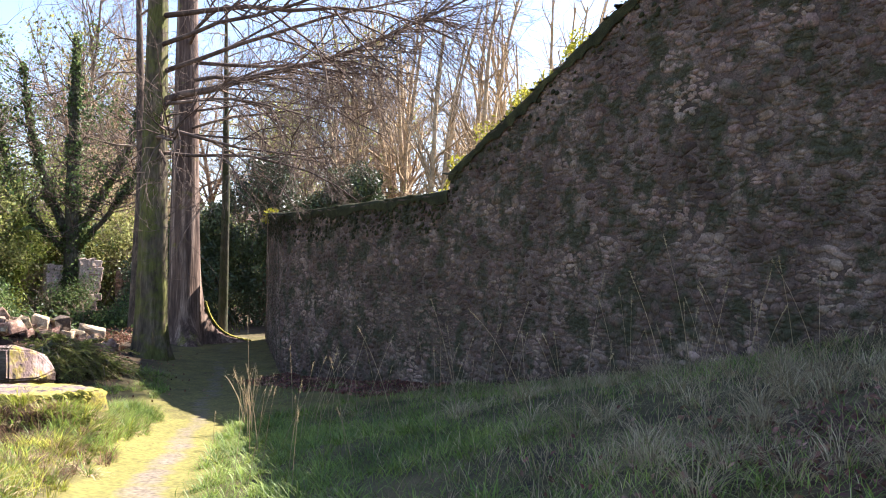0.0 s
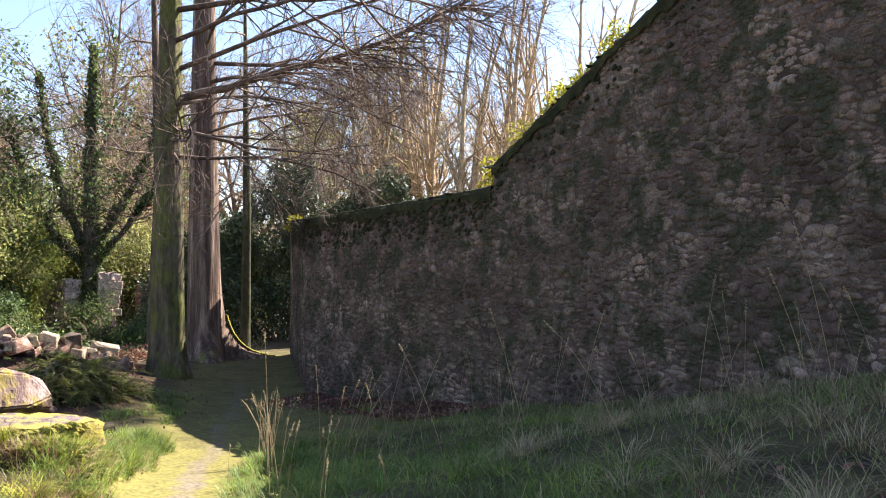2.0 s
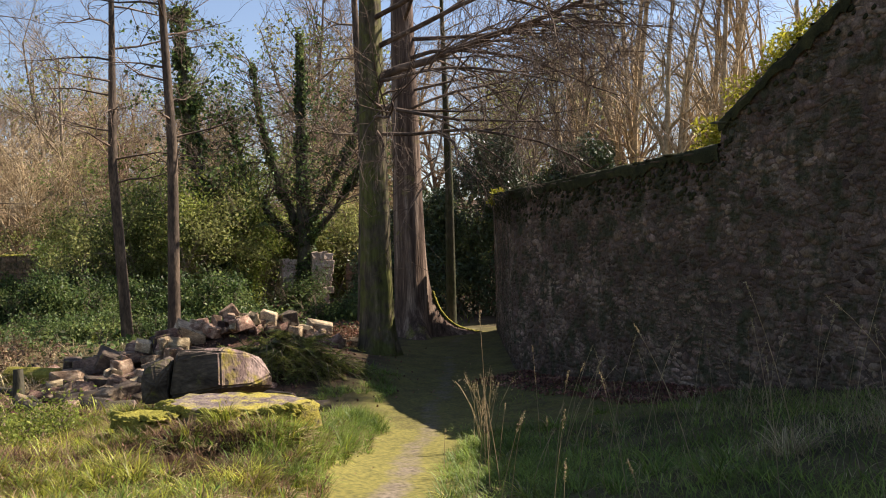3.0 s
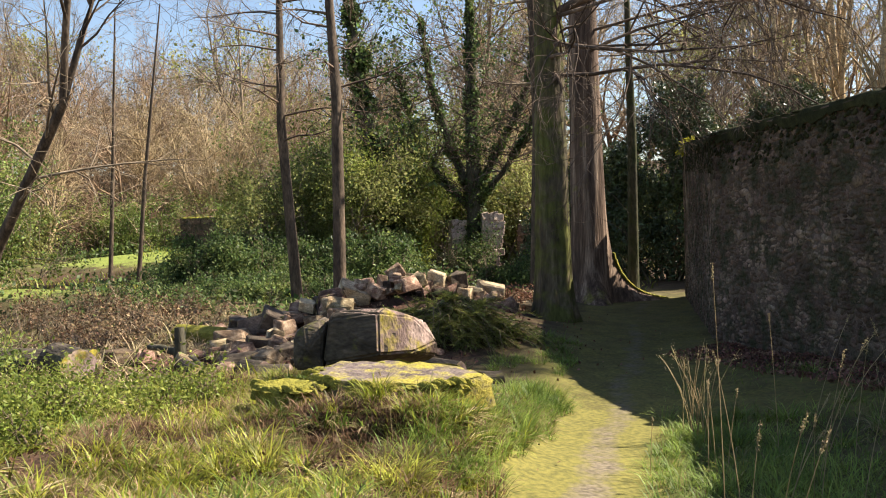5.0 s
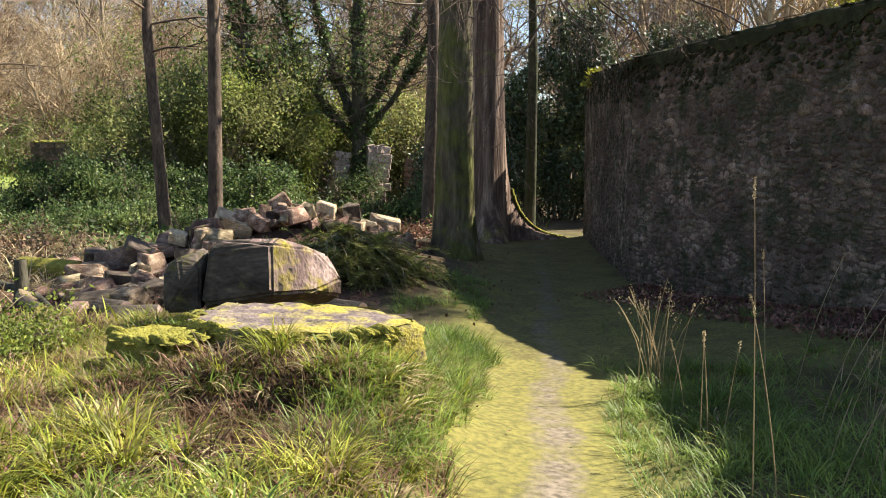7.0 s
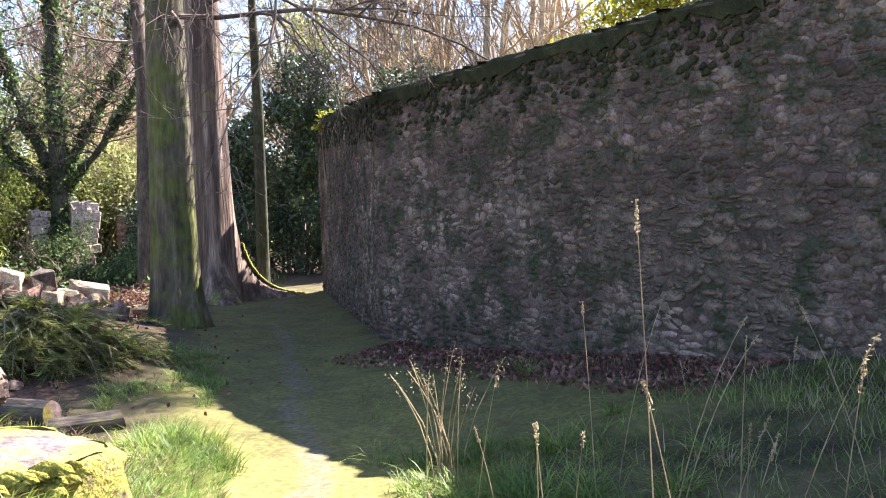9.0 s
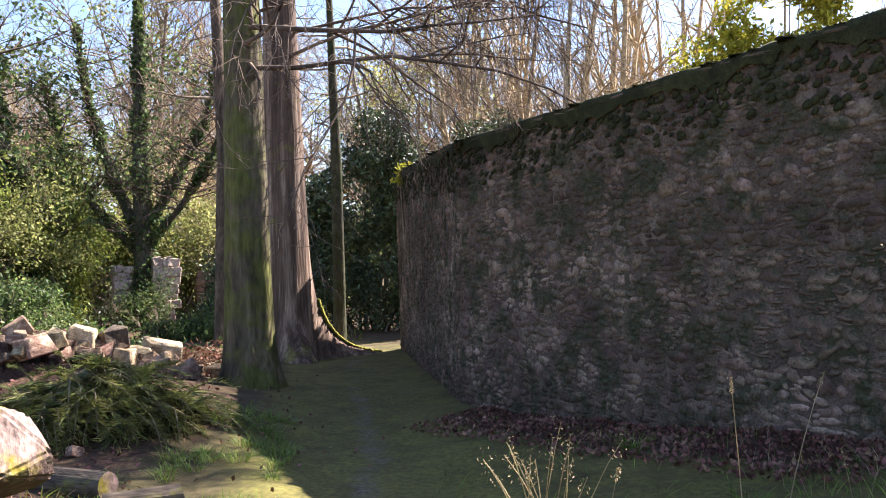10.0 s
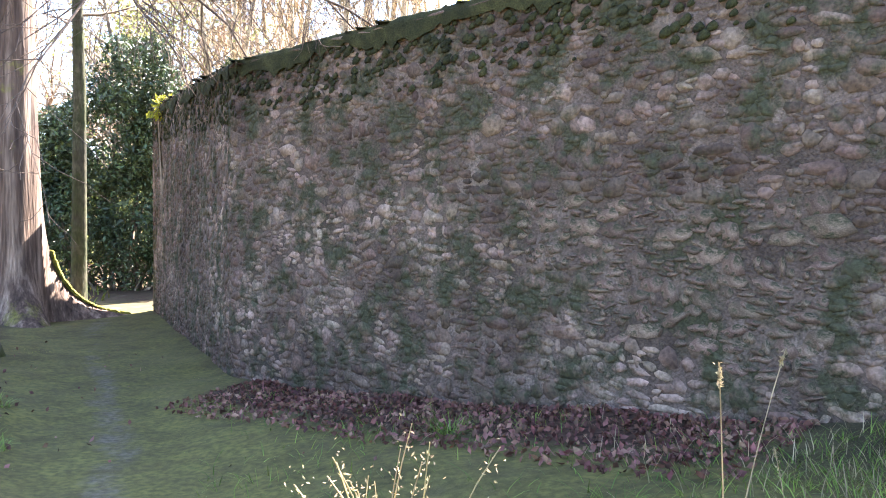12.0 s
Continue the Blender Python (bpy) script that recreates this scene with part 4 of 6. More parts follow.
def thicket(name, x, y, w, d, h, n, leaf, material, label, seed, bare=0.3, canes=26, shape=0.5):
    """Irregular scrub: leaves in uneven sprays round many leaning canes, with gaps and a ragged top."""
    rng = np.random.RandomState(seed)
    rnd = random.Random(seed)
    n, leaf = (int(n * 1.6), leaf * 0.74) if leaf > 0.06 else (n, leaf)
    t = thing(name, pose(*gpos(x, y, 0.05)), label, "shrub")
    acc, tips = Acc(), []
    for k in range(canes):
        px, py = (rnd.random() - 0.5) * w, (rnd.random() - 0.5) * d
        top = h * (0.45 + 0.6 * rnd.random() ** 1.3)
        grow(acc, rnd, Vector((px, py, -0.1)), Vector((rnd.gauss(0, 0.28), rnd.gauss(0, 0.28), 1)), top, 0.022 + 0.006 * h, 1, [(0, 0, 0, 0, 0, 0), (6, 0.13, 0.02, 9, 0.42, 50), (4, 0.2, 0.0, 4, 0.5, 50), (3, 0.25, 0, 0, 0, 0)], tips)
    part("woody_base", acc.mesh("woody_base", M_TWIG), t)
    tp = np.array([tuple(v) for v in tips])
    tp = broken(rng, tp, 0.8, 1 - bare)
    k = max(1, n // len(tp))
    pts = np.repeat(tp, k, axis=0) + rng.randn(len(tp) * k, 3) * (0.16 + 0.02 * h)
    low = np.stack([(rng.rand(n // 3) - 0.5) * w * 1.1, (rng.rand(n // 3) - 0.5) * d * 1.1, 0.45 * h * rng.rand(n // 3) ** 1.4], 1)
    pts = np.concatenate([pts, broken(rng, low, 1.1, 0.75)])
    pts = pts[pts[:, 2] > 0.0]
    part("foliage", leaf_cloud("foliage", rng, pts, leaf, material, shape), t)
    return t


R = np.random.RandomState(4)
thicket("rhododendron_bush", -25.0, 29.0, 7.5, 3, 2.1, 28000, 0.085, M_IVY, "dark glossy rhododendron thicket with pale glints", 61)
thicket("rhododendron_bush", -19.4, 29.5, 4.5, 2.6, 2.0, 22000, 0.085, M_IVY, "dark glossy evergreen thicket behind the rubble", 62)
thicket("rhododendron_bush", -23.0, 33.0, 4, 2.5, 5.6, 26000, 0.09, M_OLIVE, "olive-green overgrown bush below ivy", 63, 0.35)
thicket("rhododendron_bush", -13.0, 31.5, 3.8, 2, 1.2, 10000, 0.07, M_IVY, "low dark green bush before the ruin", 64)
thicket("rhododendron_bush", -14.2, 42.5, 6, 3, 5.5, 12000, 0.10, M_OLIVE, "pale olive twiggy bush behind the ruin", 65, 0.5, 34)
thicket("rhododendron_bush", -19.5, 41.5, 7, 3, 5.0, 16000, 0.10, M_OLIVE, "olive bush behind the ivy tree", 66, 0.4, 34)
thicket("rhododendron_bush", -25.5, 41.5, 7, 3, 8.5, 20000, 0.10, M_SHRUB, "bright green bush far behind the rubble", 79, 0.4, 34)
thicket("rhododendron_bush", -33.0, 22.5, 5, 3, 5.6, 22000, 0.10, M_SHRUB, "tall straggling evergreen bush", 67, 0.3)
thicket("rhododendron_bush", -27.5, 33.0, 3, 2.2, 2.0, 12000, 0.085, M_IVY, "dark evergreen bush beside the lawn", 68)
thicket("brushwood_tangle", -19.5, 18.5, 7, 4, 1.0, 500, 0.045, M_DEADSTRAP, "tangle of bare brushwood in a dark hollow", 80, 0.5, 60)
thicket("brushwood_tangle", -16.5, 15.0, 4, 2.5, 0.9, 400, 0.04, M_DEADSTRAP, "bare twiggy brushwood behind the fallen log", 89, 0.5, 40)
thicket("brushwood_tangle", -21.5, 21.0, 6, 3, 0.9, 3000, 0.05, M_IVY, "low brushwood with dark leaves under thin trees", 83, 0.4, 50)
shrub("beech_seedlings", -9.9, 22.6, hedge_blobs(R, 1.8, 0.9, 0.8, 8), 2600, 0.05, M_RUSSET, "russet dead-leaved seedlings behind the rubble", 85, 0.6)
shrub("laurel_bush", -8.2, 33.0, [(-1.5, 0, 1.6, 1.6, 1.2, 1.9), (0.5, 0.3, 1.8, 1.5, 1.2, 2.2), (2.0, 0, 1.5, 1.4, 1.2, 1.8), (-0.6, 0.5, 4.2, 1.6, 1.2, 1.8), (1.4, 0.4, 4.0, 1.4, 1.2, 1.7), (-2.2, 0.6, 3.6, 1.2, 1.0, 1.5), (0.4, 0.8, 6.0, 1.3, 1.1, 1.4)], 30000, 0.10, M_LAUREL, "tall dark glossy evergreen thicket", 69, 0.8)
shrub("laurel_bush", -3.9, 33.6, [(-0.3, 0, 5.4, 1.3, 1.2, 1.3), (-1.2, 0, 4.4, 1.2, 1.2, 1.3), (-1.0, 0, 1.6, 1.6, 1.2, 1.9), (1.2, 0.2, 2.0, 1.7, 1.2, 2.0), (0, 0.4, 3.9, 1.6, 1.2, 1.5), (2.2, 0.5, 3.6, 1.2, 1.1, 1.4)], 30000, 0.11, M_LAUREL, "dark evergreen thicket behind the wall", 70, 0.8)
shrub("laurel_bush", -11.6, 33.5, [(-1.0, 0, 1.3, 1.4, 1.0, 1.5), (0.8, 0, 1.6, 1.3, 1.0, 1.8), (0.0, 0.3, 3.4, 1.2, 1.0, 1.5)], 12000, 0.10, M_LAUREL, "dark evergreen bush behind the great trees", 71, 0.75)
shrub("yellow_tree", 4.4, 30.0, [(-3.4, 0, 5.6, 1.2, 1.2, 1.0), (-2.2, 0.3, 7.0, 1.3, 1.2, 1.2), (-0.8, 0, 8.2, 1.5, 1.3, 1.4), (0.6, 0.2, 9.6, 1.6, 1.3, 1.5), (1.8, 0, 8.0, 1.8, 1.4, 2.0), (-1.5, 0.5, 5.2, 2.0, 1.4, 1.5), (2.6, 0, 11.0, 1.4, 1.2, 1.4)], 17000, 0.13, M_YELLOW, "bright yellow-green leafing tree behind the wall", 72, 0.55, category="tree")
shrub("yellow_bush", -0.6, 24.0, [(-1.4, 0, 3.6, 0.9, 0.7, 0.6), (0.2, 0, 4.0, 1.0, 0.7, 0.7), (1.8, 0, 4.4, 1.0, 0.7, 0.9), (-3.0, 0.2, 3.4, 0.9, 0.7, 0.5)], 5000, 0.07, M_YELLOW, "low yellow-green bush topping the wall", 73, 0.45)


thicket("ivy_thicket", -25.6, 34.5, 4.5, 2.5, 6.5, 20000, 0.09, M_SHRUB, "green ivy-grown thicket between thin trees", 74, 0.4)
thicket("ivy_thicket", -21.8, 36.5, 3.6, 2.2, 8.0, 24000, 0.09, M_YELLOW_DULL, "sunlit yellow-green thicket beside the ivy tree", 75, 0.4)
thicket("ivy_thicket", -17.9, 35.7, 2.6, 0.8, 2.3, 2600, 0.07, M_IVY, "ivy and thin twigs growing over the ruin", 93, 0.55, 14)
thicket("ivy_thicket", -15.5, 25.5, 6, 3, 0.8, 9000, 0.07, M_IVY, "low dark ivy and scrub behind the rubble", 91, 0.3, 40)
thicket("ivy_thicket", -20.8, 24.8, 5, 3, 0.9, 9000, 0.07, M_IVY, "low leafy scrub among thin trees", 92, 0.3, 40)
thicket("ivy_thicket", -31.0, 37.5, 4, 1.6, 1.0, 9000, 0.08, M_IVY, "scrubby low thicket before the garden wall", 76)
for i, (fx, fy, fh) in enumerate(((-28.5, 48, 4.5), (-23.0, 46, 4.5), (-12, 47, 4.0), (-6, 44, 2.6), (2, 45, 3.0), (-37, 46, 4.0), (-43, 40, 3.6), (-46, 33, 3.4))):
    thicket("ivy_thicket", fx, fy, 7, 3, fh * 1.2, 9000, 0.11, M_OLIVE if i % 2 else M_SHRUB, "olive-green scrub in the far woodland", 140 + i, 0.5)
thicket("bramble_bush", -40.0, 26.0, 5, 3, 2.2, 11000, 0.10, M_OLIVE, "scrubby olive bramble by the lawn", 77, 0.4, 40)
shrub("bramble_bush", -13.2, 9.3, hedge_blobs(R, 3.4, 2.4, 0.9, 9), 9000, 0.045, M_SHRUB, "low leafy green bramble patch", 78, 0.7)
for k, (bx, by, bw) in enumerate(((-8.7, 7.7, 1.5), (-9.9, 8.9, 1.7), (-8.2, 8.9, 1.2), (-7.6, 6.7, 1.2))):
    thicket("bramble_bush", bx, by, bw, 1.1, 0.5, 5200, 0.024, M_YELLOW_DULL, "low ferny green bramble on the bank", 160 + k, 0.25, 22)


# ---- ruins and old garden walls in the distance ----
def ruin_piece(x, y, w, h, thick, yaw, label, seed, name="ruined_wall", slope=0.0, material=None):
    rng = np.random.RandomState(seed)
    t = thing(name, pose(*gpos(x, y, 0.2), 0, 0, yaw), label, "wall", kind="structure")
    bm = bmesh.new()
    bmesh.ops.create_cube(bm, size=1)
    bmesh.ops.scale(bm, vec=(w * 0.98, thick * 1.02, h * 0.98), verts=bm.verts)
    bmesh.ops.translate(bm, vec=(0, 0, h * 0.48), verts=bm.verts)
    for v in bm.verts:
        if v.co.z > h * 0.5:
            v.co.z += slope * v.co.x
    part("core", mesh_bm("core", bm, M_MORTAR if material else M_RUIN), t)
    z = 0.0
    proto = block_mesh("stone", rng, material or M_RUIN, 0.07, 0.05)
    while z < h + abs(slope) * w / 2:
        c = 0.22 + 0.2 * rng.rand()
        u = -w / 2
        while u < w / 2:
            l = 0.3 + 0.35 * rng.rand()
            if z + c < h + slope * (u + l / 2) + 0.06:
                s = new("stone", proto)
                s.parent = t
                s.matrix_basis = Matrix.Translation((min(u + l / 2, w / 2), 0.02 * rng.randn(), z + c / 2 + 0.02 * rng.randn())) @ Matrix.Rotation(0.12 * rng.randn(), 4, "Y") @ Matrix.Rotation(0.08 * rng.randn(), 4, "Z") @ Matrix.Diagonal((l * 1.06, thick * (1.06 + 0.10 * rng.rand()), c * 1.05, 1))
            u += l
        z += c
    return t


def block_mesh(name, rng, material, bev=0.08, jitter=0.05):
    """A rough unit block with worn edges."""
    bm = bmesh.new()
    bmesh.ops.create_cube(bm, size=1)
    for v in bm.verts:
        v.co += Vector(rng.randn(3) * jitter)
    bmesh.ops.bevel(bm, geom=list(bm.edges), offset=bev, segments=1, affect="EDGES")
    return mesh_bm(name, bm, material)


ruin_piece(-18.5, 36.6, 0.52, 2.5, 0.45, 48, "broken pinkish stone pier of a ruin, sunlit", 81)
ruin_piece(-17.05, 37.0, 0.75, 2.8, 0.45, 40, "broken pinkish stone gable of a ruin, sunlit", 82, slope=0.25)
ruin_piece(-14.7, 38.4, 3.0, 2.2, 0.4, 0, "low ruined stone wall with flat top in shade", 83, material=M_STONE)
ruin_piece(-33.5, 40.5, 11.0, 2.6, 0.5, 0, "low old garden wall with mossy top", 84, material=M_STONE)


def garden_wall_moss():
    rng = np.random.RandomState(86)
    dv, df = clump_dome(rng)
    V, F, b = [], [], 0
    z = float(ground_z(-32.0, 40.5)) - 0.2 + 2.6
    for k in range(420):
        r = 0.07 + 0.09 * rng.rand()
        V.append(dv * (r * 1.7, r * 1.3, r * 0.8) + (-38.9 + 10.8 * rng.rand(), 40.5 + 0.36 * (rng.rand() - 0.6), z))
        F.append(df + b)
        b += len(dv)
    tagged(new("wall_moss", mesh_np("wall_moss", np.concatenate(V), np.concatenate(F), M_MOSS, True)), "yellow-green moss on the old garden wall top", "moss", kind="stuff")


garden_wall_moss()
shrub("leaf_tuft", -6.1, 25.95, [(0.15, 0, 4.25, 0.28, 0.25, 0.3)], 260, 0.07, M_YELLOW, "yellow-green sapling tuft at the wall's far corner", 88, 0.7, 3)


# ---- stump, great log, rubble ----
def build_stump():
    rng = np.random.RandomState(91)
    for (x, y, rx, ry, ztop, label) in ((-5.48, 9.72, 0.90, 0.60, -0.33, "wide low tree stump with grey sawn top and yellow moss rim"), (-6.22, 9.05, 0.33, 0.26, -0.37, "small low stump lobe covered in yellow-green moss")):
        zb = float(ground_z(x, y)) - 0.15
        t = thing("tree_stump", pose(x, y, zb), label, "tree stump")
        h = ztop - zb
        seg = 40
        prof = [(1.05, 0.0), (1.05, 0.3), (1.03, 0.65), (1.01, 0.88), (0.96, 1.0)]
        v, f = [], []
        for (k, zz) in prof:
            for i in range(seg):
                a = 2 * math.pi * i / seg
                w = 1 + 0.06 * math.sin(3 * a + 1) + 0.05 * math.sin(7 * a) + 0.02 * rng.randn()
                v.append((rx * k * w * math.cos(a), ry * k * w * math.sin(a), h * zz + 0.012 * rng.randn()))
        for r in range(len(prof) - 1):
            for i in range(seg):
                j = (i + 1) % seg
                f.append((r * seg + i, r * seg + j, (r + 1) * seg + j, (r + 1) * seg + i))
        part("side", mesh_np("side", np.array(v), np.array(f), M_MOSS if rx < 0.5 else M_STUMP_SIDE, True), t)
        v, f = [(0, 0, h)], []
        rad = (0.35, 0.7, 1.02)
        for k in rad:
            for i in range(seg):
                a = 2 * math.pi * i / seg
                w = 0.96 * k * (1 + 0.06 * math.sin(3 * a + 1) + 0.05 * math.sin(7 * a))
                v.append((rx * w * math.cos(a), ry * w * math.sin(a), h + 0.010 * rng.randn() - (0.008 if k > 0.9 else 0)))
        f = [(0, 1 + i, 1 + (i + 1) % seg) for i in range(seg)]
        for r in range(2):
            for i in range(seg):
                a, b = 1 + r * seg + i, 1 + r * seg + (i + 1) % seg
                f += [(a, a + seg, b + seg), (a, b + seg, b)]
        part("sawn_top", mesh_np("sawn_top", np.array(v), np.array(f), M_MOSS if rx < 0.5 else M_STUMP_TOP, True), t)
        dv, df = clump_dome(rng)
        V, F, b = [], [], 0
        for _ in range(70 if rx > 0.5 else 30):
            a = rng.rand() * 6.283
            k = 0.72 + 0.30 * rng.rand() ** 0.6
            if math.sin(a) > 0.3 and rng.rand() < 0.6:
                continue
            r = 0.018 + 0.03 * rng.rand()
            V.append(dv * (r * 2.0, r * 2.0, r * 0.22) + (rx * k * math.cos(a), ry * k * math.sin(a), h - 0.02 - 0.2 * max(0, k - 0.97)))
            F.append(df + b)
            b += len(dv)
        for _ in range(60):
            a = -rng.rand() * 3.14
            r = 0.025 + 0.035 * rng.rand()
            V.append(dv * (r * 1.9, r * 0.6, r * 1.2) + (rx * 0.985 * math.cos(a), ry * 1.01 * math.sin(a), h * (0.55 + 0.4 * rng.rand())))
            F.append(df + b)
            b += len(dv)
        tagged(part("moss", mesh_np("moss", np.concatenate(V), np.concatenate(F), M_MOSS, True), t, "bright yellow-green moss cushions"), kind="stuff")


build_stump()


def log_mesh(name, rng, length, radius, cuts, material, seg=28, rows=16, squash=1.0, wobble=0.05):
    """A lying trunk piece along x, sawn by planes (point, normal)."""
    bm = bmesh.new()
    rings = []
    for r in range(rows + 1):
        x = (r / rows - 0.5) * length
        ring = []
        for k in range(seg):
            a = 2 * math.pi * k / seg
            w = radius * (1 + wobble * math.sin(2 * a + 0.7) + 0.5 * wobble * math.sin(5 * a + x * 2) + 0.3 * wobble * rng.randn() * 0.5)
            ring.append(bm.verts.new((x, w * math.cos(a), w * math.sin(a) * squash)))
        rings.append(ring)
    for r in range(rows):
        for k in range(seg):
            j = (k + 1) % seg
            bm.faces.new((rings[r][k], rings[r][j], rings[r + 1][j], rings[r + 1][k]))
    bm.faces.new(rings[0])
    bm.faces.new(rings[-1][::-1])
    for (co, no) in cuts:
        geom = list(bm.verts) + list(bm.edges) + list(bm.faces)
        cut = bmesh.ops.bisect_plane(bm, geom=geom, plane_co=co, plane_no=no, clear_outer=True)
        edges = [e for e in cut["geom_cut"] if isinstance(e, bmesh.types.BMEdge)]
        filled = bmesh.ops.edgeloop_fill(bm, edges=edges)
        for fc in filled["faces"]:
            fc.material_index = 1
    bmesh.ops.recalc_face_normals(bm, faces=bm.faces)
    bmesh.ops.triangulate(bm, faces=[f for f in bm.faces if len(f.verts) > 4])
    bmesh.ops.subdivide_edges(bm, edges=[e for e in bm.edges if e.calc_length() > radius * 0.35], cuts=2, use_grid_fill=True)
    for v in bm.verts:
        k = noise.noise(v.co * 2.3) * 0.035 + noise.noise(v.co * 7.0) * 0.018
        v.co += v.co.normalized() * k * (radius / 0.5)
    me = mesh_bm(name, bm, material)
    me.materials.append(M_CUT)
    return me


def hewn_mesh(name, corners, bark, cut):
    """A sawn block of trunk spanned by its corners, with worn edges; the sides turned up to +x are sawn wood, paler to
    paint them sunlit.
    """
    bm = bmesh.new()
    for c in corners:
        bm.verts.new(c)
    bmesh.ops.convex_hull(bm, input=bm.verts)
    bmesh.ops.delete(bm, geom=[v for v in bm.verts if not v.link_faces], context="VERTS")
    bmesh.ops.dissolve_limit(bm, angle_limit=0.12, verts=bm.verts, edges=bm.edges)
    bmesh.ops.bevel(bm, geom=list(bm.edges), offset=0.025, segments=2, affect="EDGES")
    bmesh.ops.recalc_face_normals(bm, faces=bm.faces)
    bmesh.ops.triangulate(bm, faces=bm.faces)
    for _ in range(3):
        bmesh.ops.subdivide_edges(bm, edges=[e for e in bm.edges if e.calc_length() > 0.07], cuts=1)
        bmesh.ops.triangulate(bm, faces=[f for f in bm.faces if len(f.verts) > 3])
    bm.normal_update()
    for v in bm.verts:
        v.co += v.normal * (0.02 * noise.noise(v.co * 3.1) + 0.012 * noise.noise(v.co * Vector((9, 9, 3))) - 0.02 * max(0.0, noise.noise(v.co * Vector((5, 5, 1.2)) + Vector((3, 1, 0))) - 0.25))
    bm.normal_update()
    for f in bm.faces:
        # sun and shade put into colour: sunward faces paler wood, the rest darker bark
        f.material_index = 1 if f.normal.x + 0.5 * f.normal.z > 0.45 and f.normal.y < 0.5 else 0
    me = mesh_bm(name, bm, bark)
    me.materials.append(cut)
    return me


def build_logs():
    rng = np.random.RandomState(95)
    base = pose(-6.78, 11.25, -0.70, 0, 0, 32.7)
    t = thing("sawn_log", base, "huge sawn tree trunk section with weathered cut face and moss", "log")
    hull = [(0.14, -0.16, 0.24), (0.14, -0.02, 0.73), (0.22, 0.16, 0.77), (-0.40, 0.20, 0.76), (-0.46, 0.13, 0.66), (-0.54, 0.12, 0.12), (0.60, 0.20, 0.62), (0.74, 0.40, 0.56), (0.88, 0.32, 0.30), (0.90, 0.46, 0.10), (0.55, 0.05, 0.22), (0.1, 0.12, 0.0), (-0.46, 0.28, 0.0), (0.78, 0.6, 0.0), (-0.4, 1.0, 0.6), (0.55, 1.0, 0.55), (-0.4, 1.0, 0.0), (0.8, 1.0, 0.0)]
    part("trunk_section", hewn_mesh("trunk_section", hull, M_LOGBARK, M_CUT), t)
    t = thing("sawn_log", base, "dark mossy log slab with cracked bark beside the huge log", "log")
    hull = [(-0.92, 0.30, 0.44), (-0.90, 0.26, 0.02), (-0.76, 0.26, 0.58), (-0.58, 0.32, 0.64), (-0.50, 0.34, 0.60), (-0.56, 0.16, 0.04), (-0.72, 0.14, 0.30), (-0.56, 0.22, 0.5), (-0.90, 0.8, 0.46), (-0.5, 0.9, 0.6), (-0.88, 0.8, 0.0), (-0.5, 0.9, 0.0)]
    part("trunk_section", hewn_mesh("trunk_section", hull, M_LOGBARK, M_LOGBARK), t)
    for (x, y, ln, r, yaw, label) in ((-12.3, 11.3, 1.2, 0.27, -22, "fallen dark log lying in undergrowth"), (-14.3, 16.2, 1.6, 0.20, -6, "mossy yellow fallen log"), (-14.6, 12.6, 2.2, 0.25, 12, "long fallen log in shade"),
                                      (-9.5, 12.3, 0.55, 0.15, -12, "short cut log with mossy end"), (-8.9, 12.0, 0.6, 0.16, 24, "short dark cut log"), (-10.6, 13.4, 0.9, 0.13, 60, "cut branch log among debris"), (-11.4, 12.9, 1.1, 0.10, -30, "thin broken branch log"), (-7.25, 14.0, 0.9, 0.13, -18, "brown broken log by the brash pile"), (-6.4, 13.6, 0.7, 0.10, 30, "short brown log on leaf litter")):
        t = thing("fallen_log", pose(x, y, float(ground_z(x, y)) + r * 0.75, 0, 0, yaw), label, "log")
        mt = M_MOSS if "yellow" in label else M_LOGBARK
        part("log", log_mesh("log", rng, ln, r, [((ln * 0.47, 0, 0), (1, 0.1, 0.15)), ((-ln * 0.47, 0, 0), (-1, 0.1, 0.1))], mt, 18, 8), t)
    # broken upright stump with snags
    x, y = -12.2, 13.5
    t = thing("broken_stump", pose(*gpos(x, y, 0.1)), "small broken grey stump with snapped roots", "tree stump")
    a = Acc()
    rnd = random.Random(9)
    a.tube([Vector((0, 0, 0)), Vector((0.02, 0, 0.4)), Vector((0.0, 0.02, 0.8))], [0.13, 0.1, 0.085], 10)
    a.tube([Vector((0, 0, 0.35)), Vector((-0.45, 0, 0.42)), Vector((-0.85, 0.1, 0.40))], [0.08, 0.06, 0.05], 8)
    a.tube([Vector((0, 0, 0.2)), Vector((0.4, -0.1, 0.3)), Vector((0.8, -0.2, 0.12))], [0.08, 0.06, 0.04], 8)
    part("snag", a.mesh("snag", M_BARK_GREY), t)


build_logs()


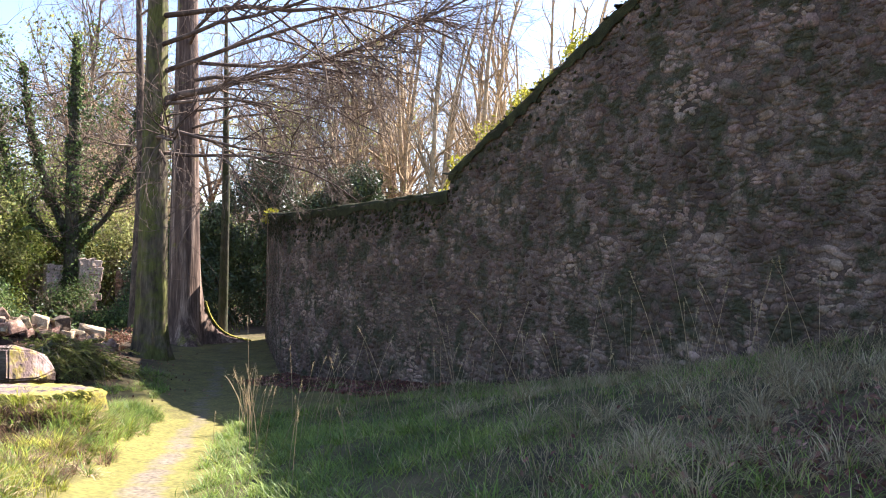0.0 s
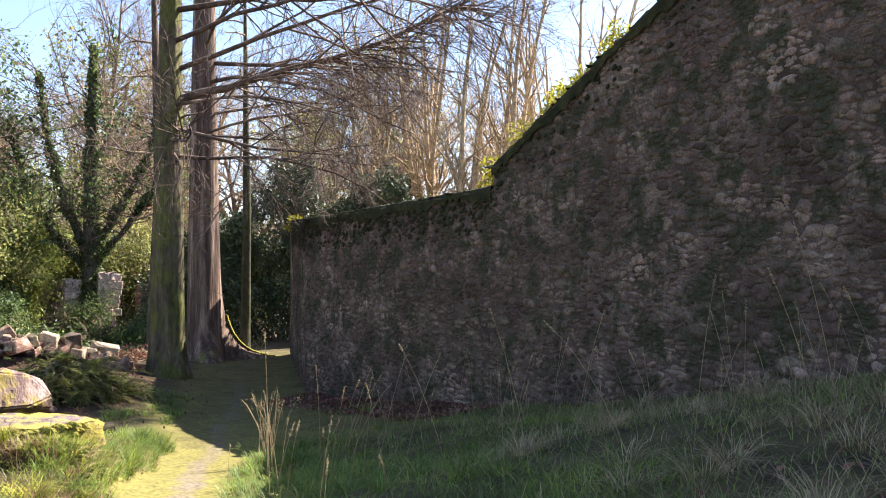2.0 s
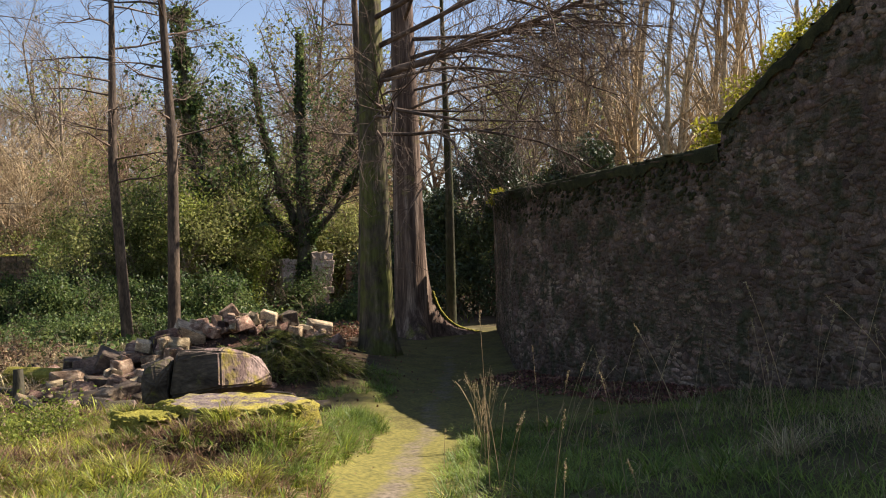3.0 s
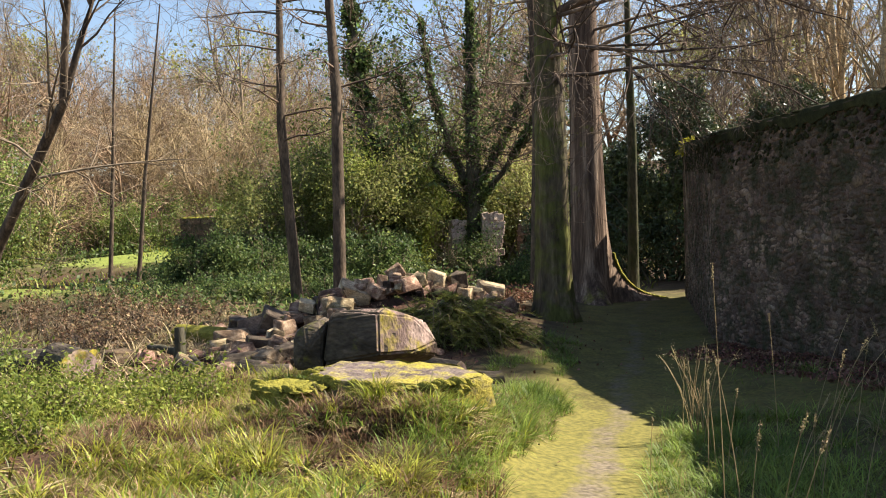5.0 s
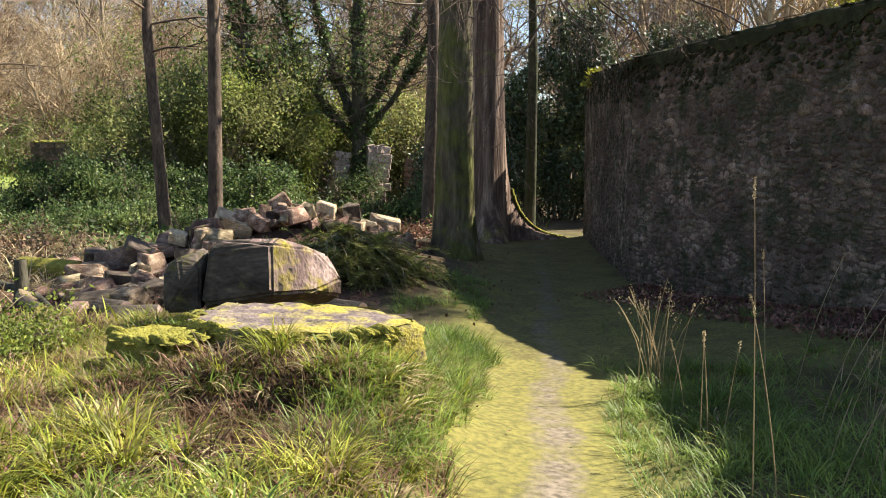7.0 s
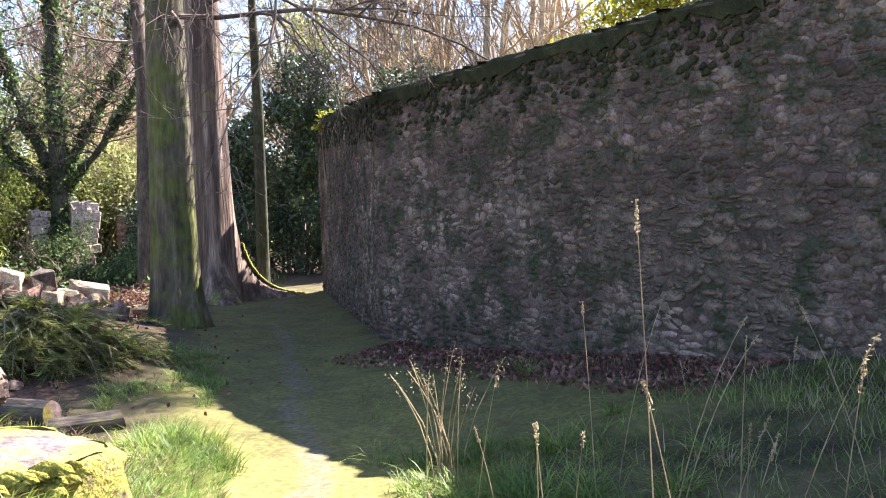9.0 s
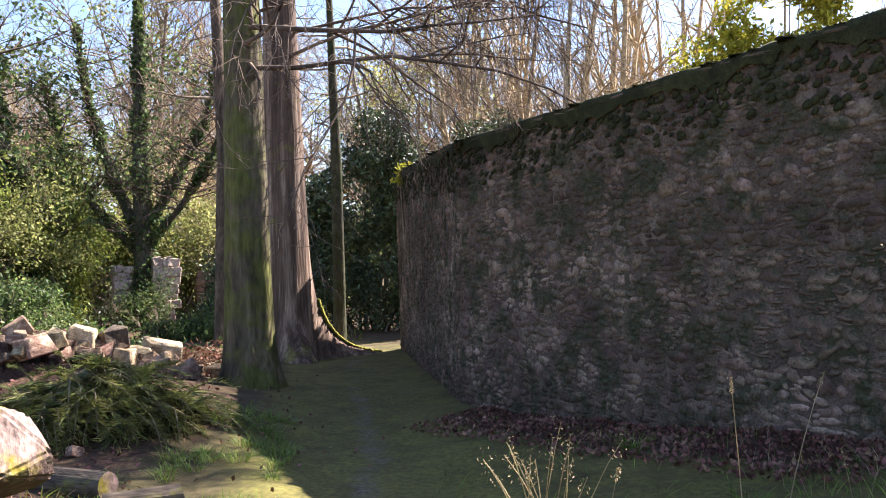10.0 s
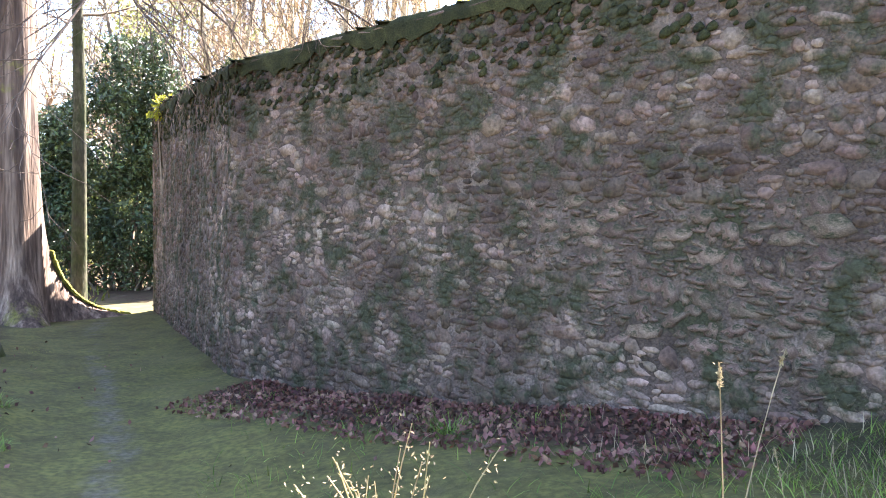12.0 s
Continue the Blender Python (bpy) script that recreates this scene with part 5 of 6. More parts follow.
def build_rubble():
    rng = np.random.RandomState(97)
    meshes = [block_mesh("block", rng, M_BLOCK, 0.07, 0.09) for _ in range(8)]
    line = [(-13.6, 16.6), (-12.2, 16.8), (-11.7, 17.5), (-11.2, 18.8), (-10.8, 19.8), (-9.8, 20.8), (-9.2, 21.3)]
    n = 0
    for k in range(170):
        f = rng.rand() * (len(line) - 1)
        i = int(f)
        px = line[i][0] + (line[i + 1][0] - line[i][0]) * (f - i) + 0.45 * rng.randn()
        py = line[i][1] + (line[i + 1][1] - line[i][1]) * (f - i) + 0.35 * rng.randn()
        if k % 3 == 2:
            px, py = -11.2 + 1.4 * rng.randn(), 14.6 + 1.2 * rng.randn()
        s = 0.14 + 0.22 * rng.rand() ** 1.4
        dims = (s * (1 + 0.8 * rng.rand()), s * (0.8 + 0.5 * rng.rand()), s * (0.6 + 0.5 * rng.rand()))
        heap = 0.42 * math.exp(-((px + 11.2) / 1.6) ** 2 - ((py - 18.6) / 1.8) ** 2) * rng.rand()
        ob = new("rubble_block", meshes[k % 8])
        ob.matrix_basis = pose(px, py, float(ground_z(px, py)) + dims[2] * 0.35 + heap, 14 * rng.randn(), 14 * rng.randn(), 360 * rng.rand()) @ Matrix.Diagonal((*dims, 1))
        tagged(ob, "rough split block of weathered wood or stone in a heap", "block", "rubble heap")
    # the larger blocks that stand out of the heap
    pale = [block_mesh("block", rng, M_BLOCK_PALE, 0.05, 0.08) for _ in range(4)]
    dark = [block_mesh("block", rng, M_BLOCK_DARK, 0.06, 0.10) for _ in range(4)]
    for k, (px, py, pz, a, b, c, yaw, tilt, tone, label) in enumerate((
            (-10.58, 20.02, -0.24, 0.44, 0.42, 0.46, 20, 10, pale, "large pale squared block on top of the heap"), (-11.09, 19.07, -0.10, 0.17, 0.16, 0.24, 35, 8, pale, "small pale upright block on the heap"),
            (-11.54, 17.99, -0.34, 0.66, 0.46, 0.34, 38, 22, pale, "orange-topped split block on the heap"), (-12.13, 17.08, -0.52, 0.34, 0.30, 0.22, 25, 14, pale, "cream-coloured split block on the heap"),
            (-11.87, 17.4, -0.55, 0.50, 0.45, 0.42, 50, -8, dark, "dark rounded block on the heap"), (-11.05, 19.19, -0.34, 0.46, 0.36, 0.30, 15, 6, dark, "brown split block on the heap"),
            (-11.24, 18.71, -0.45, 0.36, 0.36, 0.44, 60, -12, dark, "dark split block on the heap"), (-9.62, 20.98, -0.30, 0.60, 0.42, 0.20, 30, 14, pale, "flat tan slab on the heap"),
            (-9.96, 20.64, -0.48, 0.56, 0.40, 0.14, 25, 4, pale, "thin flat slab on the heap"), (-10.2, 20.4, -0.22, 0.40, 0.38, 0.42, 45, -16, dark, "dark block on the heap"),
            (-10.86, 19.65, -0.26, 0.26, 0.26, 0.42, 10, 18, pale, "orange-faced split block on the heap"), (-12.6, 16.8, -0.86, 0.78, 0.46, 0.44, 30, 24, dark, "grey pointed block at the heap's foot"),
            (-13.2, 16.65, -0.98, 0.58, 0.44, 0.40, 10, -10, dark, "dark log end at the heap's foot"), (-13.58, 16.61, -0.88, 0.36, 0.34, 0.28, 40, 8, dark, "brown block at the heap's foot"),
            (-12.89, 16.8, -0.78, 0.34, 0.32, 0.30, 55, -14, dark, "brown split block at the heap's foot"), (-11.8, 15.2, -1.02, 0.50, 0.36, 0.26, 35, 6, dark, "dark cut block in leaf litter"),
            (-12.0, 15.85, -1.0, 0.30, 0.26, 0.24, 5, 20, pale, "pale-faced cut block in leaf litter"), (-10.6, 14.5, -1.04, 0.40, 0.36, 0.34, 60, -10, dark, "black weathered block in leaf litter"),
            (-11.3, 16.3, -0.92, 0.42, 0.34, 0.30, 25, -18, pale, "tan split block on the slope of the heap"), (-10.7, 17.3, -0.72, 0.46, 0.36, 0.32, 70, 12, dark, "dark wedge on the slope of the heap"),
            (-9.9, 18.6, -0.74, 0.42, 0.36, 0.28, 20, -6, dark, "brown block above the brash pile"), (-12.6, 17.6, -0.66, 0.44, 0.36, 0.30, 15, 10, dark, "weathered block behind the heap"))):
        low = float(ground_z(px, py)) + 0.3 * c
        ob = new("rubble_block", tone[k % 4])
        ob.matrix_basis = pose(px, py, min(pz - 0.14, low + 0.34), 0.7 * tilt, tilt, yaw) @ Matrix.Diagonal((a, b, c, 1))
        tagged(ob, label, "block", "rubble heap")


build_rubble()


# ---- brash pile of conifer cuttings beside the great tree ----
def build_brash():
    rng = np.random.RandomState(101)
    x, y = -8.6, 16.8
    z = float(ground_z(x, y))
    t = thing("brash_pile", pose(x, y, z - 0.05), "low heap of drooping green-brown conifer cuttings", "brush pile")
    rnd = random.Random(12)
    acc = Acc()
    cents, V, F, base = [], [], [], 0
    for k in range(400):
        a = rnd.random() * 6.283
        r = math.sqrt(rnd.random())
        sx, sy = 1.45 * r * math.cos(a), 1.0 * r * math.sin(a)
        hz = (0.58 + 0.12 * math.sin(5 * sx + 1)) * (1 - r * r) + 0.06
        way = Vector((0.6 + rnd.gauss(0, 0.5), rnd.gauss(-0.5, 0.5), rnd.gauss(0.05, 0.2))).normalized()
        p = Vector((sx, sy, hz))
        ln = 0.55 + 0.55 * rnd.random()
        pts = [p + way * (ln * i / 4) + Vector((0, 0, -0.5 * ln * (i / 4) ** 2)) for i in range(5)]
        acc.tube(pts, [0.012, 0.01, 0.008, 0.006, 0.004], 3)
        side = way.cross(Vector((0, 0, 1))).normalized()
        for i in range(40):
            f = (i + rnd.random()) / 40 * 4
            j = min(int(f), 3)
            q = pts[j].lerp(pts[j + 1], f - j)
            s = side * (1 if i % 2 else -1)
            tip = q + s * (0.15 - 0.025 * f) + way * 0.13 + Vector((0, 0, rnd.gauss(-0.03, 0.03)))
            w = way * 0.022
            V += [tuple(q - w), tuple(q + w), tuple(tip)]
            F.append((base, base + 1, base + 2))
            base += 3
    part("brushwood", acc.mesh("brushwood", M_TWIG), t)
    part("needle_spray", mesh_np("needle_spray", np.array(V), np.array(F), M_FERN), t)


build_brash()


# ---- grass ----
def blades(name, rng, xy, length, width, material, lean=0.35, kind="stuff", label="", curl=0.5, zoff=0.0):
    """One mesh of many tapering blades, each three segments and bent over."""
    n = len(xy)
    z = ground_z(xy[:, 0], xy[:, 1]) - 0.02 + zoff
    L = length * (0.5 + 0.9 * rng.rand(n))
    W = width * (0.6 + 0.8 * rng.rand(n))
    a = rng.rand(n) * 2 * np.pi
    d = np.stack([np.cos(a), np.sin(a), np.zeros(n)], 1)
    s = np.stack([-np.sin(a), np.cos(a), np.zeros(n)], 1)
    ln = lean * (0.3 + 1.2 * rng.rand(n))
    cu = curl * (0.2 + 1.2 * rng.rand(n))
    base = np.stack([xy[:, 0], xy[:, 1], z], 1)
    rows = []
    for f, wf in ((0.0, 1.0), (0.4, 0.85), (0.75, 0.55), (1.0, 0.0)):
        out = (ln * f + cu * f * f * 0.8)[:, None] * L[:, None]
        up = (f - 0.45 * cu * f * f)[:, None] * L[:, None]
        c = base + d * out + np.array((0, 0, 1.0)) * np.maximum(up, 0.01 * f)
        if wf > 0:
            rows += [c - s * (W * wf / 2)[:, None], c + s * (W * wf / 2)[:, None]]
        else:
            rows.append(c)
    V = np.stack(rows, 1).reshape(-1, 3)
    i = np.arange(n) * 7
    F = np.concatenate([np.stack([i, i + 1, i + 3], 1), np.stack([i, i + 3, i + 2], 1), np.stack([i + 2, i + 3, i + 5], 1), np.stack([i + 2, i + 5, i + 4], 1), np.stack([i + 4, i + 5, i + 6], 1)])
    order = np.argsort(np.tile(np.arange(n), 5), kind="stable")
    ob = new(name, mesh_np(name, V, F[order], material))
    return tagged(ob, label, "grass", kind=kind)


def scatter(rng, n, x0, x1, y0, y1, want):
    """Random places with a density want(x, y) from 0 to 1."""
    x, y = x0 + (x1 - x0) * rng.rand(n), y0 + (y1 - y0) * rng.rand(n)
    k = rng.rand(n) < want(x, y)
    return np.stack([x[k], y[k]], 1)


def off_path(x, y, half=0.5):
    lat = x - interp(y, PATH_X)
    return lat, smooth01(np.abs(lat), half, half + 0.45)


def in_front(x, y):
    u, fr = wall_u(x, y)
    return smooth01(fr, 0.05, 0.3)


def patch(x, y, f, s, lo=-0.2, hi=0.4):
    return smooth01(wob(x, y, f, s), lo, hi)


def bare_spots(x, y):
    """No grass on the stumps and under the logs."""
    k = (((x + 5.48) / 0.95) ** 2 + ((y - 9.72) / 0.66) ** 2) > 1
    k &= (((x + 6.22) / 0.38) ** 2 + ((y - 9.05) / 0.3) ** 2) > 1
    k &= (((x + 6.9) / 1.2) ** 2 + ((y - 11.6) / 0.7) ** 2) > 1
    return k * 1.0


def hollow(x, y):
    """Brown trampled hollows on the bank, the largest before the stump."""
    k = np.exp(-((x + 5.0) / 0.9) ** 2 - ((y - 8.4) / 0.45) ** 2) + 0.8 * np.exp(-((x + 6.6) / 0.7) ** 2 - ((y - 8.3) / 0.3) ** 2)
    k = k + 0.8 * np.exp(-((x + 4.2) / 0.35) ** 2 - ((y - 8.0) / 0.5) ** 2) + 0.7 * np.exp(-((x + 3.6) / 0.4) ** 2 - ((y - 6.6) / 0.3) ** 2)
    return 1 - 0.85 * np.clip(k, 0, 1)


def build_grass():
    rng = np.random.RandomState(111)

    def left(x, y):
        lat, k = off_path(x, y, 0.55)
        return k * (lat < 0) * smooth01(y, 13.2, 11.4) * smooth01(x, -12, -9) * bare_spots(x, y)

    def right(x, y):
        lat, k = off_path(x, y, 0.30)
        return k * (lat > 0) * in_front(x, y) * (0.12 + 0.88 * smooth01(y - 0.45 * x, 13.6, 11.6)) * smooth01(x, 8, 6)

    blades("grass", rng, scatter(rng, 80000, -11, -0.2, 1.5, 13.2, lambda x, y: left(x, y) * hollow(x, y) * (0.10 + 0.85 * patch(x, y, 2.6, 0.3, -0.1, 0.2) * patch(x, y, 0.9, 1.3, -0.5, 0.1))), 0.14, 0.009, M_GRASS, label="sunlit rough green grass on the bank", lean=0.55)
    blades("dry_grass", rng, scatter(rng, 34000, -11, -0.2, 1.5, 13.2, lambda x, y: 0.75 * left(x, y) * patch(x, y, 1.3, 2.1)), 0.16, 0.007, M_DEADSTRAP, label="matted dry straw grass on the bank", lean=0.9, curl=0.9)
    blades("grass", rng, scatter(rng, 210000, -4, 8, 1.0, 18, lambda x, y: right(x, y) * (0.3 + 0.7 * patch(x, y, 1.4, 1.0)) * (1 - 0.6 * smooth01(x, 0.3, 2.2))), 0.13, 0.0065, M_GRASS_DARK, label="dense dark green grass in the shade of the wall", lean=0.6, curl=0.8)
    blades("dry_grass", rng, scatter(rng, 70000, -3, 8, 1.0, 16, lambda x, y: 0.8 * right(x, y) * (0.25 + 0.75 * patch(x, y, 1.1, 4.0)) * smooth01(x + 0.2 * y, 0.4, 2.4)), 0.17, 0.0045, M_STRAW, label="pale dry grass in the shade of the wall", lean=0.5)
    blades("grass", rng, scatter(rng, 70000, -16, 0, -6, 6.5, lambda x, y: off_path(x, y, 0.55)[1] * (x < interp(y, PATH_X)) * (0.2 + 0.8 * patch(x, y, 1.5, 2.0))), 0.16, 0.010, M_GRASS, label="rough green grass where the walk begins", lean=0.6)
    # short moss-like turf on the path edges and woodland floor
    blades("turf", rng, scatter(rng, 150000, -9, -0.5, 2.0, 22, lambda x, y: 0.5 * smooth01(np.abs(x - interp(y, PATH_X)), 0.35, 0.8) * smooth01(np.abs(x - interp(y, PATH_X)), 2.0, 1.2)), 0.022, 0.005, M_GRASS, label="short green turf along the mossy path", lean=0.7)
    # far ground cover
    blades("undergrowth", rng, scatter(rng, 9000, -36, -8, 9, 42, lambda x, y: 0.8 * patch(x, y, 0.5, 2.0) * (np.hypot((x + 11) / 3.5, (y - 17) / 4.5) > 1)), 0.32, 0.03, M_GRASS, label="rough green undergrowth among the trees")
    blades("dead_bracken", rng, scatter(rng, 7000, -30, -9, 9, 22, lambda x, y: 0.6 * patch(x, y, 0.6, 5.0) * (np.hypot((x + 11) / 3.0, (y - 17) / 3.5) > 1)), 0.5, 0.02, M_STRAW, label="flattened dead bracken and straw", lean=1.0, curl=0.9)
    return left, right


LEFT, RIGHT = build_grass()


def ground_ivy():
    rng = np.random.RandomState(116)
    for mt, n, nm in ((M_IVY, 9000, "dark ivy covering the ground under the trees"), (M_IVY, 7000, "thin green ground cover under the trees")):
        p = scatter(rng, n, -44, -9, 18, 46, lambda x, y: patch(x, y, 0.45, 1.0 if n == 9000 else 4.0, -0.2, 0.3) * (np.hypot((x + 10.8) / 3.6, (y - 17) / 5) > 1) * (np.hypot((x + 34.5) / 4.0, (y - 27.5) / 3.2) > 1) * (x < -9.5 - 0.1 * (y - 20)))
        z = ground_z(p[:, 0], p[:, 1]) + 0.03 + 0.32 * rng.rand(len(p)) ** 1.6 * (1.2 + wob(p[:, 0], p[:, 1], 1.1, 2.0))
        tagged(new("ground_ivy", leaf_cloud("ground_ivy", rng, np.column_stack([p, z]), 0.085, mt, 0.7)), nm, "ground cover", kind="stuff")


ground_ivy()


def tussock(rng, n, length, width, material, label, name="grass_tussock", dry=0.25):
    """A clump of arching strap leaves."""
    t = thing(name, pose(0, 0, 0), label, "grass", "tussocks")
    for mt, k, key in ((material, int(n * (1 - dry)), "leaves"), (M_STRAW, int(n * dry), "dead_leaves")):
        if k < 1:
            continue
        a = rng.rand(k) * 6.283
        r = 0.10 * np.sqrt(rng.rand(k))
        b = np.stack([r * np.cos(a), r * np.sin(a), np.full(k, -0.03)], 1)
        a2 = a + 0.6 * rng.randn(k)
        d = np.stack([np.cos(a2), np.sin(a2), np.zeros(k)], 1)
        s = np.stack([-np.sin(a2), np.cos(a2), np.zeros(k)], 1)
        L = length * (0.55 + 0.6 * rng.rand(k))
        droop = 0.35 + 0.6 * rng.rand(k) + (0.3 if key == "dead_leaves" else 0)
        W = width * (0.7 + 0.6 * rng.rand(k))
        rows = []
        for f in (0, 0.25, 0.5, 0.75, 1.0):
            c = b + d * (L * (0.35 * f + 0.55 * droop * f * f))[:, None] + np.array((0, 0, 1.0)) * (L * (f * 0.95 - droop * 0.75 * f * f))[:, None]
            w = W * (1 - f ** 2 * 0.92) / 2
            rows += [c - s * w[:, None], c + s * w[:, None]]
        V = np.stack(rows, 1).reshape(-1, 3)
        i = np.arange(k) * 10
        F = np.concatenate([np.stack([i + 2 * j, i + 2 * j + 1, i + 2 * j + 3, i + 2 * j + 2], 1) for j in range(4)])
        part(key, mesh_np(key, V, F, mt, True), t)
    return t


def build_tussocks():
    rng = np.random.RandomState(121)
    protos = [tussock(rng, 90, 0.27, 0.013, M_GRASS, "arching clump of strap-leaved green plants"), tussock(rng, 80, 0.26, 0.014, M_GRASS_DARK, "dark green strap-leaved clump with dead leaves", dry=0.55), tussock(rng, 90, 0.30, 0.008, M_GRASS, "fine-leaved green grass tussock")]
    lush = [tussock(rng, 90, 0.34, 0.008, M_GRASS_DARK, "lush grass tussock in shade", dry=0.15), tussock(rng, 70, 0.50, 0.005, M_STRAW, "pale dry grass tussock in shade", dry=0.5)]
    used = set()

    def put(p, x, y, s):
        m = Matrix.Translation(gpos(x, y, 0.01)) @ Matrix.Rotation(rng.rand() * 6.28, 4, "Z") @ Matrix.Scale(s, 4)
        if id(p) in used:
            c = copy_thing(p, m)
            c.matrix_basis = m
        else:
            used.add(id(p))
            p.matrix_basis = m

    spots = scatter(rng, 2600, -9.0, -1.0, 5.0, 12.3, lambda x, y: 0.4 * LEFT(x, y) * hollow(x, y) ** 2 * (0.4 + 0.6 * patch(x, y, 1.1, 1.0)))
    for x, y in spots[:250]:
        put(protos[rng.randint(3)], x, y, 0.7 + 0.65 * rng.rand())
    for x, y in scatter(rng, 700, -2.5, 6, 2.0, 15, lambda x, y: 0.3 * RIGHT(x, y))[:80]:
        put(lush[1 if (rng.rand() < smooth01(x + 0.25 * y, 1.0, 3.4)) else 0], x, y, 0.6 + 0.6 * rng.rand())
    for k in range(44):
        x, y = 1.5 + 2.3 * rng.rand(), 2.9 + 4.0 * rng.rand()
        put(lush[1], x + 0.12 * (y - 3), y, 0.55 + 0.55 * rng.rand())
    for x, y, s in ((-5.0, 13.0, 1.0), (-4.85, 12.5, 0.9), (-5.3, 12.2, 0.9), (-2.2, 9.4, 1.0), (-2.5, 8.4, 0.9), (-1.7, 8.0, 1.1), (-2.3, 10.2, 1.0), (-1.5, 10.8, 0.9)):
        put(protos[2], x, y, s)
    for x, y, s in ((-14.9, 15.4, 2.0), (-15.6, 16.2, 1.7), (-14.2, 14.8, 1.6), (-12.9, 12.2, 1.4), (-9.5, 9.9, 0.9), (-10.1, 10.4, 1.1), (-8.9, 9.4, 0.7), (-12.9, 14.7, 1.3), (-13.4, 15.2, 1.4)):
        put(lush[1], x, y, s)


build_tussocks()


def strap_leaves(name, rng, spots, per, length, width, material, label):
    """Countless arching strap leaves in clumps, one mesh."""
    n = len(spots) * per
    base = np.repeat(spots, per, axis=0)
    size = np.repeat(0.6 + 0.7 * rng.rand(len(spots)), per)
    a = rng.rand(n) * 6.283
    r = 0.09 * np.sqrt(rng.rand(n)) * size
    x, y = base[:, 0] + r * np.cos(a), base[:, 1] + r * np.sin(a)
    b = np.stack([x, y, np.repeat(ground_z(spots[:, 0], spots[:, 1]), per) - 0.03], 1)
    a2 = a + 0.7 * rng.randn(n)
    d = np.stack([np.cos(a2), np.sin(a2), np.zeros(n)], 1)
    s = np.stack([-np.sin(a2), np.cos(a2), np.zeros(n)], 1)
    L = length * size * (0.55 + 0.6 * rng.rand(n))
    droop = 0.3 + 0.75 * rng.rand(n)
    W = width * (0.6 + 0.7 * rng.rand(n))
    rows = []
    for f in (0, 0.35, 0.7, 1.0):
        c = b + d * (L * (0.35 * f + 0.55 * droop * f * f))[:, None] + np.array((0, 0, 1.0)) * (L * (f * 0.95 - droop * 0.75 * f * f))[:, None]
        w = W * (1 - 0.92 * f ** 2) / 2
        rows += [c - s * w[:, None], c + s * w[:, None]]
    V = np.stack(rows, 1).reshape(-1, 3)
    i = np.arange(n) * 8
    F = np.concatenate([np.stack([i + 2 * j, i + 2 * j + 1, i + 2 * j + 3, i + 2 * j + 2], 1) for j in range(3)])
    tagged(new(name, mesh_np(name, V, F, material, True)), label, "plants", kind="stuff")


def build_straps():
    rng = np.random.RandomState(125)
    green = scatter(rng, 3600, -10, -1.2, 4.0, 12.6, lambda x, y: 0.6 * LEFT(x, y) * hollow(x, y) * patch(x, y, 2.3, 5.0, 0.1, 0.25))
    dark = scatter(rng, 2600, -10, -1.2, 4.0, 12.6, lambda x, y: 0.5 * LEFT(x, y) * hollow(x, y) * patch(x, y, 1.6, 8.0, 0.05, 0.3))
    dead = scatter(rng, 8200, -10, -1.2, 4.0, 12.6, lambda x, y: LEFT(x, y) * np.maximum(0.6 * patch(x, y, 1.8, 11.0, -0.2, 0.2), 1 - hollow(x, y)))
    strap_leaves("strap_leaves", rng, green, 60, 0.30, 0.011, M_GRASS, "bright green strap leaves on the sunny bank")
    strap_leaves("strap_leaves", rng, dark, 40, 0.25, 0.010, M_GRASS_DARK, "darker green strap leaves on the bank")
    strap_leaves("dead_leaves", rng, dead, 30, 0.24, 0.010, M_DEADSTRAP, "collapsed brown strap leaves on the bank")
    edge = scatter(rng, 900, -4, 0, 4.0, 12.5, lambda x, y: 0.7 * smooth01(x - interp(y, PATH_X), 0.38, 0.62) * smooth01(x - interp(y, PATH_X), 2.2, 1.2))
    left_edge = scatter(rng, 1700, -7, -3, 8.0, 13.0, lambda x, y: 0.8 * smooth01(interp(y, PATH_X) - x, 0.6, 0.85) * smooth01(interp(y, PATH_X) - x, 1.7, 1.3) * bare_spots(x, y))
    verge = scatter(rng, 520, -9, -4, 12.4, 17.5, lambda x, y: 0.75 * smooth01(interp(y, PATH_X) - x, 0.8, 1.1) * smooth01(interp(y, PATH_X) - x, 3.0, 2.0) * patch(x, y, 1.7, 6.0, -0.4, 0.1))
    strap_leaves("lush_grass", rng, verge, 40, 0.26, 0.009, M_GRASS_DARK, "low green grass beside the path below the log")
    strap_leaves("lush_grass", rng, left_edge, 42, 0.30, 0.009, M_GRASS_DARK, "fresh green grass clumps between path and stump")
    strap_leaves("lush_grass", rng, edge, 36, 0.26, 0.008, M_GRASS_DARK, "lush green grass along the path edge")


build_straps()


